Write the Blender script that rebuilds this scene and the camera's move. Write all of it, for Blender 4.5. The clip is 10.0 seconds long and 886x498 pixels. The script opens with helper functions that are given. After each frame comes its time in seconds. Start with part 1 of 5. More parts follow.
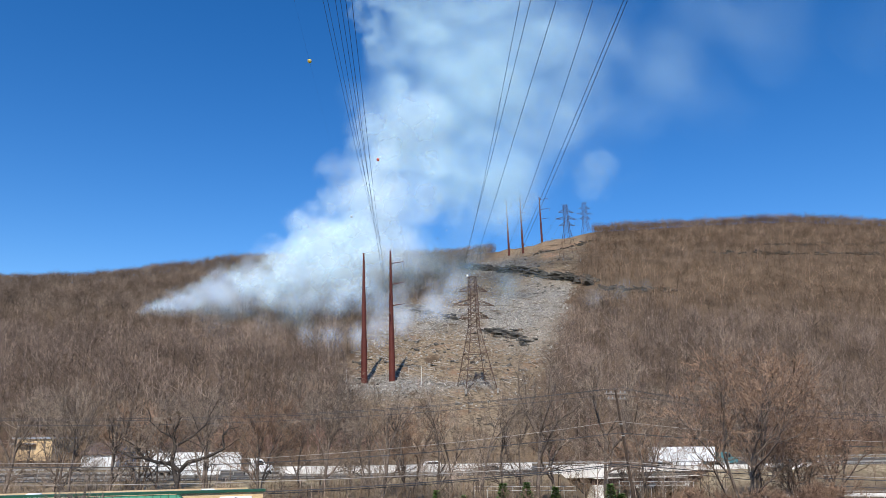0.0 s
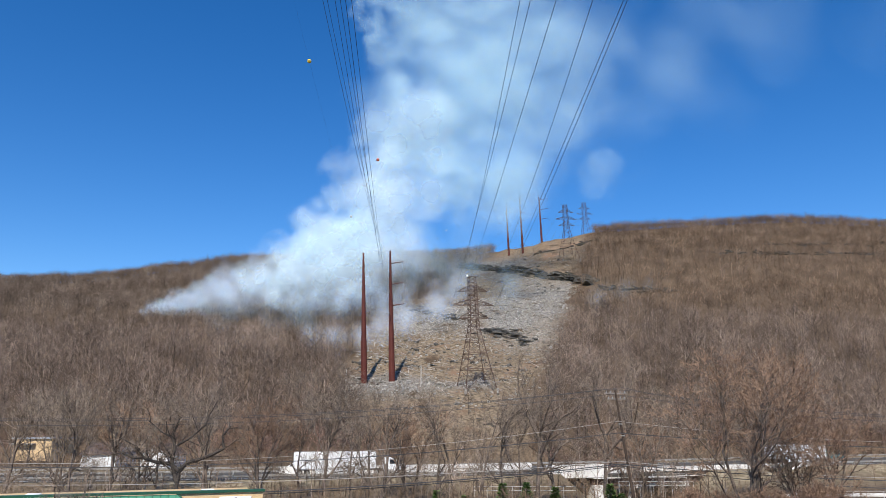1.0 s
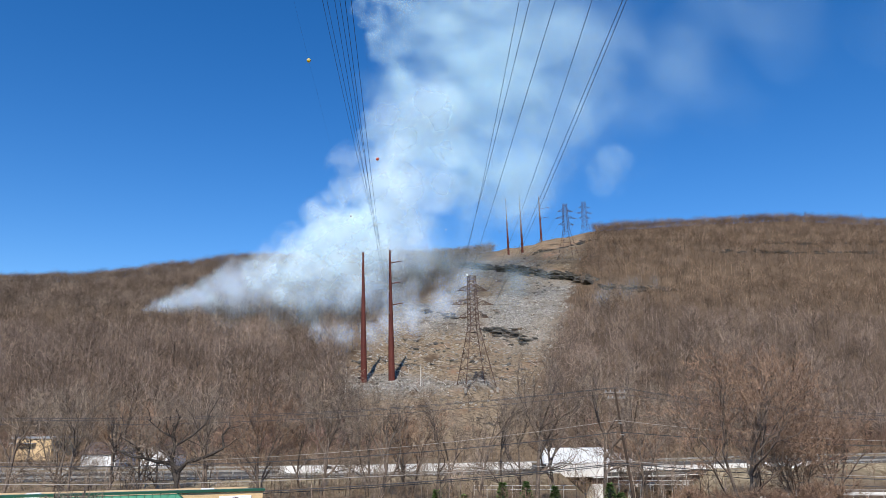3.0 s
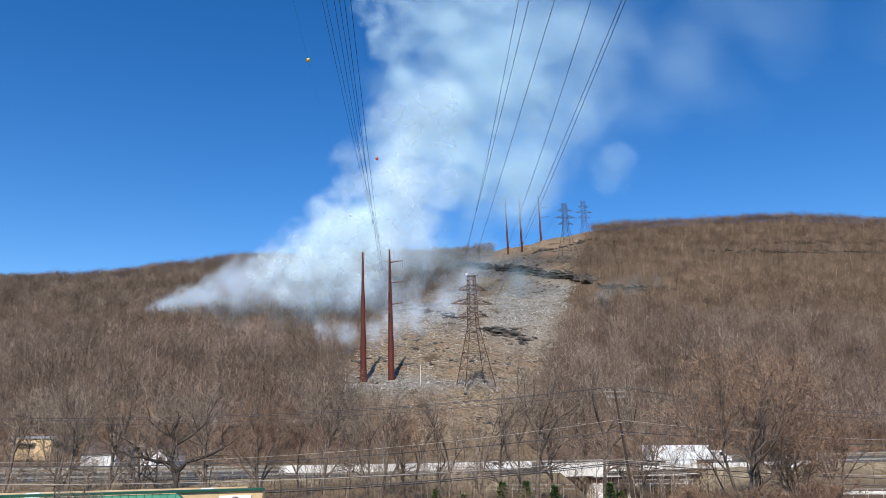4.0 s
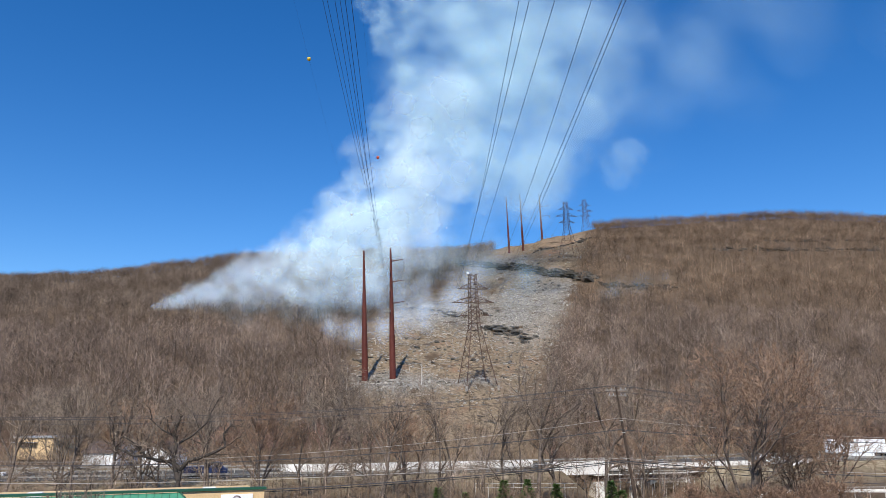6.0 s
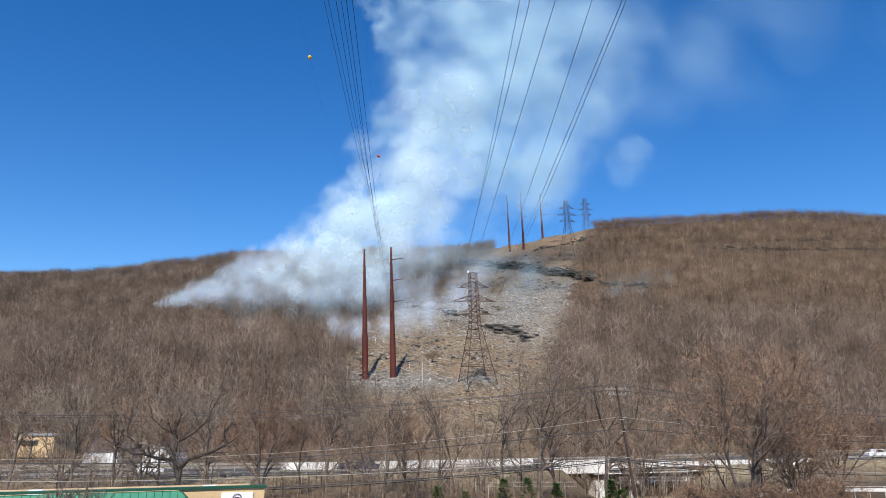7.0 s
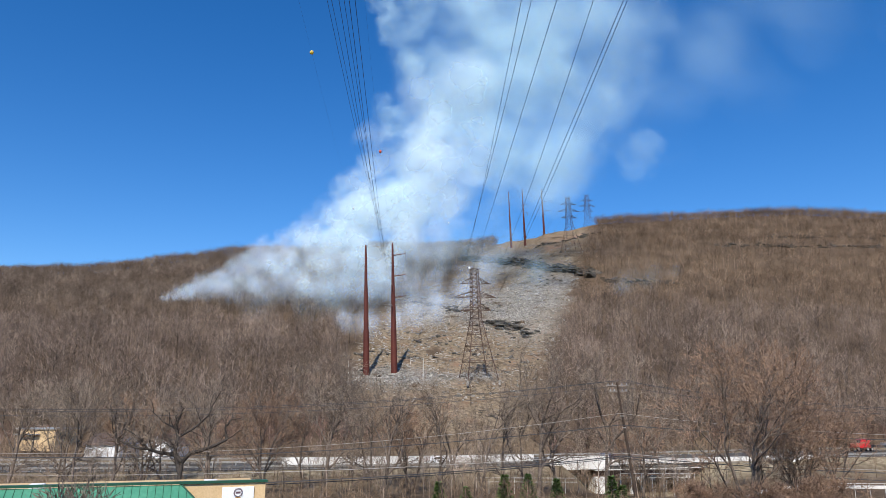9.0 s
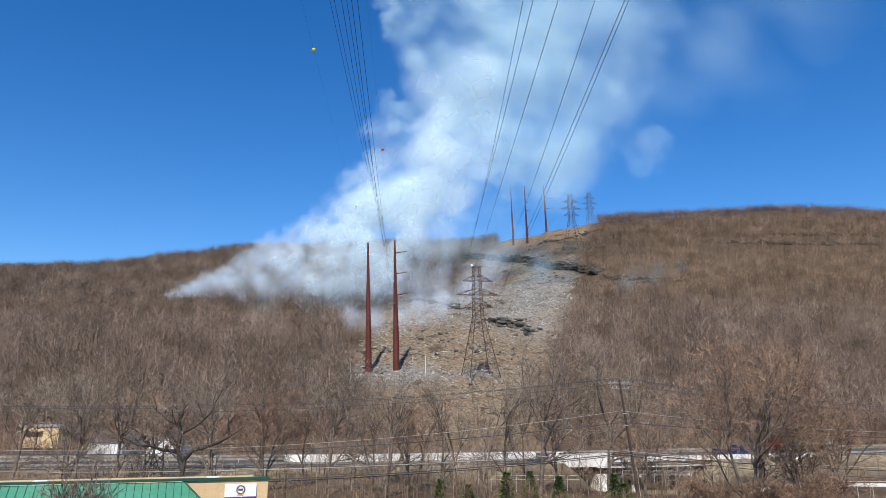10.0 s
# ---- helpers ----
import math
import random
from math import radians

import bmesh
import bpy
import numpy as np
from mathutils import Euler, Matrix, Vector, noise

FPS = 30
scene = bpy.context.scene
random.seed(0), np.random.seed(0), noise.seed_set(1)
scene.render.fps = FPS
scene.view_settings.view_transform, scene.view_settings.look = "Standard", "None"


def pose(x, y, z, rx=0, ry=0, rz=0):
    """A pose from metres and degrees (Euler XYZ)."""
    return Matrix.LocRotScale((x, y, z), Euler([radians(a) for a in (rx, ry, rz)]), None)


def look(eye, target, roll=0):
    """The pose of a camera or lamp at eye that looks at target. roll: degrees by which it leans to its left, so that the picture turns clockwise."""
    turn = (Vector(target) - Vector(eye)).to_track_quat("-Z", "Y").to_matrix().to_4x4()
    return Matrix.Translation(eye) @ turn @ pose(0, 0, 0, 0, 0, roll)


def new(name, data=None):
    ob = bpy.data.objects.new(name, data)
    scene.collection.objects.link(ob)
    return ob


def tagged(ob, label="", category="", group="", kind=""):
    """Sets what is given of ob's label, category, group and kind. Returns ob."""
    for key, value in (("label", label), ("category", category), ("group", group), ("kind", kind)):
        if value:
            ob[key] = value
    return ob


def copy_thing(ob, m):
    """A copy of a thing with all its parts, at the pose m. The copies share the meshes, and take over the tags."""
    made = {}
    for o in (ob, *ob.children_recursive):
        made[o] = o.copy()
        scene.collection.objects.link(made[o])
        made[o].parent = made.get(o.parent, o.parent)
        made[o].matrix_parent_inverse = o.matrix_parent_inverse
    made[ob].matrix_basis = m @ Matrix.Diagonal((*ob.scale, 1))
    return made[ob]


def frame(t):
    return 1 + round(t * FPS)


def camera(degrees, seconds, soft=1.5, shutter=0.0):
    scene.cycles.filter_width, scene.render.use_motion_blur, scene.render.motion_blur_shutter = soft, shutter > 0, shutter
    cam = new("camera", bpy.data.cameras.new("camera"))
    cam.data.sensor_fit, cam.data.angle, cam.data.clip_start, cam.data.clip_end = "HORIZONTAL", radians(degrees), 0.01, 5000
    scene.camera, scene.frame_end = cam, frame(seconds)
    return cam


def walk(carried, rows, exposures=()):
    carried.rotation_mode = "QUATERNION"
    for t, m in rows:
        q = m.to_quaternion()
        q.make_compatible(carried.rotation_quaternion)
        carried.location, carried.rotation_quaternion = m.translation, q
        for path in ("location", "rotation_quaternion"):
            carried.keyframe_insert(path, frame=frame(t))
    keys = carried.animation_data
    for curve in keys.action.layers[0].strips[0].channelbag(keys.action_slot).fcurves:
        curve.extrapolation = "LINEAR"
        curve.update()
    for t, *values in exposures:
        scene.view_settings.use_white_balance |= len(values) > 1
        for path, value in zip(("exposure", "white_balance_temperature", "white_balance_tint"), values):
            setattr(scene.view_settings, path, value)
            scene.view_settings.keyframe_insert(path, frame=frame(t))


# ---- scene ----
cam = camera(63.0, 10.0, soft=0.65)
EYE = (0.0, 0.0, 8.0)


def view(pan, tilt, roll):
    return Matrix.Translation(EYE) @ pose(0, 0, 0, 104.0 + tilt, 0, pan) @ pose(0, 0, 0, 0, 0, roll)


walk(cam, [(t, view(a, b, c)) for t, a, b, c in (
    (0.0, 0.0, 0.0, 0.0), (0.5, -0.005, 0.0, -0.005), (1.0, -0.018, 0.004, 0.005), (1.5, -0.023, 0.003, 0.008),
    (2.0, -0.024, -0.010, -0.006), (2.5, -0.028, -0.033, -0.018), (4.0, -0.077, -0.094, -0.100), (4.5, -0.074, -0.097, -0.118),
    (5.0, -0.046, -0.106, -0.170), (5.5, -0.003, -0.148, -0.210), (7.0, 0.055, -0.303, -0.080), (7.5, 0.041, -0.372, -0.020),
    (8.0, 0.032, -0.445, 0.090), (8.5, 0.077, -0.540, 0.155), (9.0, 0.172, -0.630, 0.160), (9.5, 0.261, -0.725, 0.175),
    (10.0, 0.351, -0.824, 0.2))], exposures=[(0.0, 0.22), (10.0, 0.22)])

# ---- sky and sun ----
SUN_DIR = Vector((-0.09, -0.69, 0.72)).normalized()
world = bpy.data.worlds.new("world")
scene.world = world
world.use_nodes = True
wn = world.node_tree.nodes
wl = world.node_tree.links
sky = wn.new("ShaderNodeTexSky")
sky.sky_type = "NISHITA"
sky.sun_disc = False
sky.sun_elevation = math.asin(SUN_DIR.z)
sky.sun_rotation = math.atan2(SUN_DIR.x, SUN_DIR.y)
sky.altitude = 900
sky.air_density, sky.dust_density, sky.ozone_density = 1.0, 0.15, 3.0
tint = wn.new("ShaderNodeHueSaturation")
tint.inputs["Hue"].default_value = 0.507
tint.inputs["Saturation"].default_value = 1.35
wl.new(sky.outputs["Color"], tint.inputs["Color"])
wl.new(tint.outputs["Color"], wn["Background"].inputs["Color"])
wn["Background"].inputs["Strength"].default_value = 0.137
scene.cycles.transparent_max_bounces = 128

sun = new("sun", bpy.data.lights.new("sun", "SUN"))
sun.data.energy, sun.data.angle, sun.data.color = 4.9, radians(0.53), (1.0, 0.95, 0.87)
sun.matrix_world = look(SUN_DIR * 100, (0, 0, 0))


# ---- materials ----
def material(name, c1, c2, scale=1.0, rough=0.8, bump=0.0, fine=12.0, metal=0.0, island=0.0, objects=0.0, world_space=True, tone=False):
    """Two colours mixed by a coarse and a fine noise; islands or objects vary in lightness."""
    m = bpy.data.materials.new(name)
    m.use_nodes = True
    n, l = m.node_tree.nodes, m.node_tree.links
    b = n["Principled BSDF"]
    b.inputs["Roughness"].default_value = rough
    b.inputs["Metallic"].default_value = metal
    b.inputs["Specular IOR Level"].default_value = 0.35 if rough < 0.8 else 0.08
    if world_space:
        src = n.new("ShaderNodeNewGeometry").outputs["Position"]
    else:
        src = n.new("ShaderNodeTexCoord").outputs["Object"]
    facs = []
    for s in (scale, scale * fine):
        t = n.new("ShaderNodeTexNoise")
        t.inputs["Scale"].default_value = s
        t.inputs["Detail"].default_value = 4
        l.new(src, t.inputs["Vector"])
        facs.append(t.outputs["Fac"])
    mix = n.new("ShaderNodeMath")
    mix.operation = "ADD"
    l.new(facs[0], mix.inputs[0])
    l.new(facs[1], mix.inputs[1])
    ramp = n.new("ShaderNodeMapRange")
    ramp.inputs["From Min"].default_value, ramp.inputs["From Max"].default_value = 0.7, 1.3
    l.new(mix.outputs[0], ramp.inputs["Value"])
    col = n.new("ShaderNodeMix")
    col.data_type = "RGBA"
    col.inputs["A"].default_value, col.inputs["B"].default_value = (*c1, 1), (*c2, 1)
    l.new(ramp.outputs[0], col.inputs["Factor"])
    out = col.outputs["Result"]
    for amount, node, socket in ((island, "ShaderNodeNewGeometry", "Random Per Island"), (objects, "ShaderNodeObjectInfo", "Random")):
        if amount:
            r = n.new(node)
            mr = n.new("ShaderNodeMapRange")
            mr.inputs["To Min"].default_value, mr.inputs["To Max"].default_value = 1 - amount, 1 + amount
            l.new(r.outputs[socket], mr.inputs["Value"])
            hs = n.new("ShaderNodeHueSaturation")
            l.new(mr.outputs[0], hs.inputs["Value"])
            l.new(out, hs.inputs["Color"])
            out = hs.outputs["Color"]
    if tone:
        at = n.new("ShaderNodeAttribute")
        at.attribute_name = "tone"
        hs = n.new("ShaderNodeHueSaturation")
        l.new(at.outputs["Fac"], hs.inputs["Value"])
        l.new(out, hs.inputs["Color"])
        out = hs.outputs["Color"]
    l.new(out, b.inputs["Base Color"])
    if bump:
        bp = n.new("ShaderNodeBump")
        bp.inputs["Strength"].default_value = 0.8
        bp.inputs["Distance"].default_value = bump
        l.new(mix.outputs[0], bp.inputs["Height"])
        l.new(bp.outputs[0], b.inputs["Normal"])
    return m


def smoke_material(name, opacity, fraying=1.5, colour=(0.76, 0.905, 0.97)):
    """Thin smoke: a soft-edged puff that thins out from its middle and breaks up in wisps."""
    m = bpy.data.materials.new(name)
    m.use_nodes = True
    n, l = m.node_tree.nodes, m.node_tree.links
    n.remove(n["Principled BSDF"])
    tc = n.new("ShaderNodeTexCoord")
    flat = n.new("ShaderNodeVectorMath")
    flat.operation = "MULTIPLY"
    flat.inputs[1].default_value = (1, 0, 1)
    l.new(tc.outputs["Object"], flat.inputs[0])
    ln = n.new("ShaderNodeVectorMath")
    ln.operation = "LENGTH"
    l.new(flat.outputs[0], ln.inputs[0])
    info = n.new("ShaderNodeObjectInfo")
    off = n.new("ShaderNodeVectorMath")
    off.operation = "MULTIPLY_ADD"
    off.inputs[1].default_value = (1, 1, 1)
    l.new(tc.outputs["Object"], off.inputs[0])
    shift = n.new("ShaderNodeMath")
    shift.operation = "MULTIPLY"
    shift.inputs[1].default_value = 50.0
    l.new(info.outputs["Random"], shift.inputs[0])
    l.new(shift.outputs[0], off.inputs[2])
    wisp = n.new("ShaderNodeTexNoise")
    wisp.inputs["Scale"].default_value = 1.7
    wisp.inputs["Detail"].default_value = 7
    wisp.inputs["Roughness"].default_value = 0.5
    l.new(off.outputs[0], wisp.inputs["Vector"])
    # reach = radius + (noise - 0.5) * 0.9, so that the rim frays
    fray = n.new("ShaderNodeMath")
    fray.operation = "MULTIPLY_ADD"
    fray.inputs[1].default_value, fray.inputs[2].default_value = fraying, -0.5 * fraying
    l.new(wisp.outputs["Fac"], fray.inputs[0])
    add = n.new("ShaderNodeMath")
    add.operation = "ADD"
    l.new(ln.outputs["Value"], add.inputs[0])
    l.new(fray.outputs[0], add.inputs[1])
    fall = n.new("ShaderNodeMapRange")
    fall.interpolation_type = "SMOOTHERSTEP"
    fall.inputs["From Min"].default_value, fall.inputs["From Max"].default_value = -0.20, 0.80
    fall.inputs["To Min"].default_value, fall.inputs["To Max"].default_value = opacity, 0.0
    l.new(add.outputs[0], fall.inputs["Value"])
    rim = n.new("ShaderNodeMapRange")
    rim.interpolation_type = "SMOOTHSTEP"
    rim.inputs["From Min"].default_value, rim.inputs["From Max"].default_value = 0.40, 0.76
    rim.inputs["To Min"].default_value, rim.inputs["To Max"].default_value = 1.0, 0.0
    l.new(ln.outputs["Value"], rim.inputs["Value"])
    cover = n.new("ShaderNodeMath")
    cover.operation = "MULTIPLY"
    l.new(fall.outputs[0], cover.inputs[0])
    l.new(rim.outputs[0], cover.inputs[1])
    dif = n.new("ShaderNodeBsdfDiffuse")
    dif.inputs["Color"].default_value = (*colour, 1)
    trl = n.new("ShaderNodeBsdfTranslucent")
    trl.inputs["Color"].default_value = (*colour, 1)
    body = n.new("ShaderNodeMixShader")
    body.inputs[0].default_value = 0.42
    l.new(dif.outputs[0], body.inputs[1])
    l.new(trl.outputs[0], body.inputs[2])
    clear = n.new("ShaderNodeBsdfTransparent")
    mix = n.new("ShaderNodeMixShader")
    l.new(cover.outputs[0], mix.inputs[0])
    l.new(clear.outputs[0], mix.inputs[1])
    l.new(body.outputs[0], mix.inputs[2])
    l.new(mix.outputs[0], n["Material Output"].inputs["Surface"])
    return m


M_BARK = material("grey_bark", (0.075, 0.056, 0.044), (0.27, 0.208, 0.166), 0.05, 0.9, 0.0, 40, island=0.45, tone=True)
M_BARK_RUSSET = material("russet_bark", (0.062, 0.042, 0.029), (0.29, 0.208, 0.145), 0.05, 0.9, 0.0, 40, island=0.45, tone=True)
M_BARK_DULL = material("dull_grey_bark", (0.055, 0.041, 0.032), (0.26, 0.200, 0.155), 0.05, 0.9, 0.0, 40, island=0.45, tone=True)
M_TWIG_DULL = material("dull_brown_twigs", (0.068, 0.048, 0.035), (0.165, 0.119, 0.087), 0.02, 0.9, 0.0, 10, island=0.45, tone=True)
M_TWIG_BROWN = material("russet_twigs", (0.078, 0.048, 0.031), (0.19, 0.120, 0.075), 0.02, 0.9, 0.0, 10, island=0.4, tone=True)
M_TWIG = material("brown_twigs", (0.096, 0.067, 0.052), (0.24, 0.171, 0.136), 0.02, 0.9, 0.0, 10, island=0.4, tone=True)
M_TWIG_ROSE = material("rose_brown_twigs", (0.095, 0.058, 0.045), (0.27, 0.170, 0.134), 0.02, 0.9, 0.0, 10, island=0.4, tone=True)
M_STEM = material("brown_sapling_stems", (0.075, 0.055, 0.042), (0.38, 0.295, 0.23), 0.3, 0.9, 0.0, 10, island=0.45, tone=True)
M_BARK_DARK = material("dark_wet_bark", (0.022, 0.018, 0.016), (0.09, 0.075, 0.063), 1.2, 0.85, 0.03, 8)
M_CROSSARM = material("grey_weathered_wood", (0.16, 0.14, 0.12), (0.30, 0.27, 0.24), 1.2, 0.85, 0.0, 8)
M_BARK_NEAR = material("rough_bark", (0.045, 0.034, 0.027), (0.25, 0.195, 0.155), 1.2, 0.9, 0.03, 8)
M_TWIG_RED = material("reddish_twigs", (0.085, 0.052, 0.036), (0.40, 0.26, 0.175), 0.6, 0.85, 0.0, 8, island=0.35)
M_TWIG_GREY = material("grey_twigs", (0.06, 0.044, 0.034), (0.36, 0.285, 0.22), 0.6, 0.85, 0.0, 8, island=0.35)
M_BRUSH = material("dry_brush", (0.12, 0.080, 0.053), (0.33, 0.235, 0.158), 0.15, 0.9, 0.0, 10, island=0.4)
M_SCREE = material("grey_scree", (0.155, 0.142, 0.122), (0.40, 0.37, 0.325), 0.2, 0.9, 0.0, 10, island=0.3)
M_STRAW = material("bleached_brush", (0.14, 0.105, 0.077), (0.38, 0.32, 0.25), 0.1, 0.9, 0.0, 10, island=0.35)
M_ROCK = material("dark_layered_rock", (0.035, 0.033, 0.031), (0.155, 0.145, 0.130), 0.5, 0.85, 0.12, 6, objects=0.3)
M_LOG = material("bleached_wood", (0.30, 0.26, 0.22), (0.55, 0.50, 0.44), 0.5, 0.85, 0.0, 8, island=0.3)
M_RUST = material("weathering_steel", (0.062, 0.012, 0.008), (0.105, 0.024, 0.015), 0.25, 0.75, 0.0, 12)
M_LATTICE = material("rusted_lattice_steel", (0.060, 0.034, 0.026), (0.13, 0.078, 0.058), 0.4, 0.7, 0.0, 8, metal=0.3)
M_WIRE = material("weathered_conductor", (0.035, 0.035, 0.038), (0.07, 0.07, 0.074), 0.5, 0.6, 0.0, 5)
M_WIRE_BRIGHT = material("bright_cable_sheath", (0.34, 0.31, 0.28), (0.50, 0.46, 0.42), 0.5, 0.5, 0.0, 5)
M_GLASSY = material("glazed_insulator", (0.20, 0.21, 0.22), (0.36, 0.37, 0.38), 0.5, 0.3, 0.0, 5)
M_CONCRETE = material("pale_concrete", (0.62, 0.59, 0.54), (0.82, 0.79, 0.74), 0.3, 0.85, 0.01, 12)
M_ASPHALT = material("worn_asphalt", (0.065, 0.06, 0.053), (0.115, 0.107, 0.095), 0.15, 0.9, 0.01, 30)
M_STEEL = material("galvanised_steel", (0.26, 0.245, 0.22), (0.42, 0.40, 0.365), 0.8, 0.6, 0.0, 6, metal=0.15)
M_GREEN_ROOF = material("green_painted_metal", (0.045, 0.20, 0.12), (0.08, 0.27, 0.17), 0.3, 0.45, 0.0, 10)
M_GREEN_TRIM = material("dark_green_trim", (0.012, 0.06, 0.035), (0.02, 0.09, 0.05), 0.3, 0.5, 0.0, 10)
M_STUCCO = material("tan_stucco", (0.55, 0.38, 0.20), (0.68, 0.49, 0.28), 0.4, 0.9, 0.01, 20)
M_WHITE = material("white_paint", (0.72, 0.72, 0.71), (0.85, 0.85, 0.84), 0.3, 0.5, 0.0, 14, world_space=False)
M_SIDING = material("white_siding", (0.66, 0.66, 0.65), (0.80, 0.80, 0.79), 0.4, 0.7, 0.0, 10)
M_SHINGLE = material("brown_shingle", (0.06, 0.045, 0.04), (0.12, 0.09, 0.08), 0.8, 0.9, 0.02, 10)
M_DARK = material("dark_glass", (0.015, 0.017, 0.02), (0.03, 0.033, 0.04), 0.5, 0.15, 0.0, 5)
M_RUBBER = material("black_rubber", (0.02, 0.02, 0.02), (0.04, 0.04, 0.04), 2, 0.8, 0.0, 5, world_space=False)
M_GREY = material("grey_metal", (0.22, 0.23, 0.24), (0.35, 0.36, 0.37), 0.5, 0.5, 0.0, 8, world_space=False)
M_TEAL = material("teal_paint", (0.06, 0.16, 0.17), (0.08, 0.20, 0.21), 0.3, 0.35, 0.0, 8, world_space=False)
M_BLUE = material("dark_blue_paint", (0.015, 0.025, 0.07), (0.025, 0.04, 0.10), 0.3, 0.35, 0.0, 8, world_space=False)
M_RED = material("red_paint", (0.45, 0.02, 0.02), (0.55, 0.03, 0.03), 0.3, 0.35, 0.0, 8, world_space=False)
M_CHARCOAL = material("charcoal_paint", (0.03, 0.03, 0.035), (0.05, 0.05, 0.055), 0.3, 0.35, 0.0, 8, world_space=False)
M_YELLOW = material("yellow_plastic", (0.75, 0.50, 0.03), (0.85, 0.58, 0.05), 0.3, 0.5, 0.0, 8)
M_BALL_RED = material("orange_red_plastic", (0.62, 0.06, 0.02), (0.72, 0.09, 0.03), 0.3, 0.5, 0.0, 8)
M_BALL_WHITE = material("white_plastic", (0.75, 0.75, 0.75), (0.85, 0.85, 0.85), 0.3, 0.5, 0.0, 8)
M_PURPLE = material("purple_print", (0.07, 0.03, 0.16), (0.09, 0.04, 0.20), 0.3, 0.6, 0.0, 8)
M_PRINT = material("dark_print", (0.10, 0.06, 0.08), (0.16, 0.09, 0.10), 0.3, 0.6, 0.0, 8)
M_ORANGE = material("ochre_print", (0.55, 0.30, 0.06), (0.65, 0.36, 0.08), 0.3, 0.6, 0.0, 8)
M_SPRUCE = material("spruce_needles", (0.05, 0.105, 0.025), (0.16, 0.23, 0.07), 0.8, 0.8, 0.0, 8, island=0.4)
M_POLE_WOOD = material("dark_creosoted_wood", (0.05, 0.035, 0.028), (0.11, 0.08, 0.06), 0.8, 0.85, 0.0, 8)
M_POST_WHITE = material("pale_weathered_post", (0.50, 0.47, 0.42), (0.68, 0.65, 0.60), 0.8, 0.8, 0.0, 8)
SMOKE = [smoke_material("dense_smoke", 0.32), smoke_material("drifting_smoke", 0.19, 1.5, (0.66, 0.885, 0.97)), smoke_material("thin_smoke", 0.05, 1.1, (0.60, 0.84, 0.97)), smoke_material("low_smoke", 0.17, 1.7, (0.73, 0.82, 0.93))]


# ---- building helpers ----
class Shape:
    """Gathers vertices and faces for one mesh."""

    def __init__(self):
        self.v, self.f = [], []

    def add(self, verts, faces):
        k = len(self.v)
        self.v.extend(verts)
        self.f.extend([tuple(i + k for i in f) for f in faces])
        return self

    def box(self, x0, y0, z0, x1, y1, z1):
        vs = [(x, y, z) for z in (z0, z1) for y in (y0, y1) for x in (x0, x1)]
        return self.add(vs, [(0, 2, 3, 1), (4, 5, 7, 6), (0, 1, 5, 4), (2, 6, 7, 3), (0, 4, 6, 2), (1, 3, 7, 5)])

    def tube(self, p, q, r0, r1, n=6, cap=True):
        p, q = Vector(p), Vector(q)
        d = q - p
        if d.length < 1e-6:
            return self
        d.normalize()
        a = d.orthogonal().normalized()
        b = d.cross(a)
        ring = [a * math.cos(2 * math.pi * i / n) + b * math.sin(2 * math.pi * i / n) for i in range(n)]
        if r1 <= 0:
            return self.add([tuple(p + w * r0) for w in ring] + [tuple(q)], [(i, (i + 1) % n, n) for i in range(n)])
        vs = [tuple(p + w * r0) for w in ring] + [tuple(q + w * r1) for w in ring]
        fs = [(i, (i + 1) % n, n + (i + 1) % n, n + i) for i in range(n)]
        if cap:
            fs += [tuple(range(n - 1, -1, -1)), tuple(range(n, 2 * n))]
        return self.add(vs, fs)

    def prism(self, outline, y0, y1):
        """An outline in x and z, drawn out along y."""
        n = len(outline)
        vs = [(x, y0, z) for x, z in outline] + [(x, y1, z) for x, z in outline]
        fs = [(i, (i + 1) % n, n + (i + 1) % n, n + i) for i in range(n)]
        return self.add(vs, fs + [tuple(range(n - 1, -1, -1)), tuple(range(n, 2 * n))])

    def mesh(self, name, smooth=False):
        me = bpy.data.meshes.new(name)
        me.from_pydata(self.v, [], self.f)
        me.update()
        if smooth:
            me.polygons.foreach_set("use_smooth", [True] * len(me.polygons))
        return me


def part(name, shape, mat, parent=None, label="", smooth=False, bevel=0.0):
    me = shape.mesh(name, smooth) if isinstance(shape, Shape) else shape
    if mat is not None and not me.materials:
        me.materials.append(mat)
    ob = new(name, me)
    if parent is not None:
        ob.parent = parent
    if label:
        tagged(ob, label)
    if bevel:
        md = ob.modifiers.new("bevel", "BEVEL")
        md.width, md.segments = bevel, 2
    return ob


def thing(name, label, category, group="", kind="", at=(0, 0, 0), rz=0.0):
    ob = new(name)
    ob.matrix_basis = pose(*at, 0, 0, rz)
    return tagged(ob, label, category, group, kind)


def mesh_arrays(name, verts, faces):
    """A mesh from arrays of vertices and triangles."""
    me = bpy.data.meshes.new(name)
    me.vertices.add(len(verts))
    me.vertices.foreach_set("co", verts.astype(np.float32).ravel())
    me.loops.add(faces.size)
    me.loops.foreach_set("vertex_index", faces.astype(np.int32).ravel())
    me.polygons.add(len(faces))
    me.polygons.foreach_set("loop_start", np.arange(0, faces.size, 3, dtype=np.int32))
    me.update(calc_edges=True)
    return me


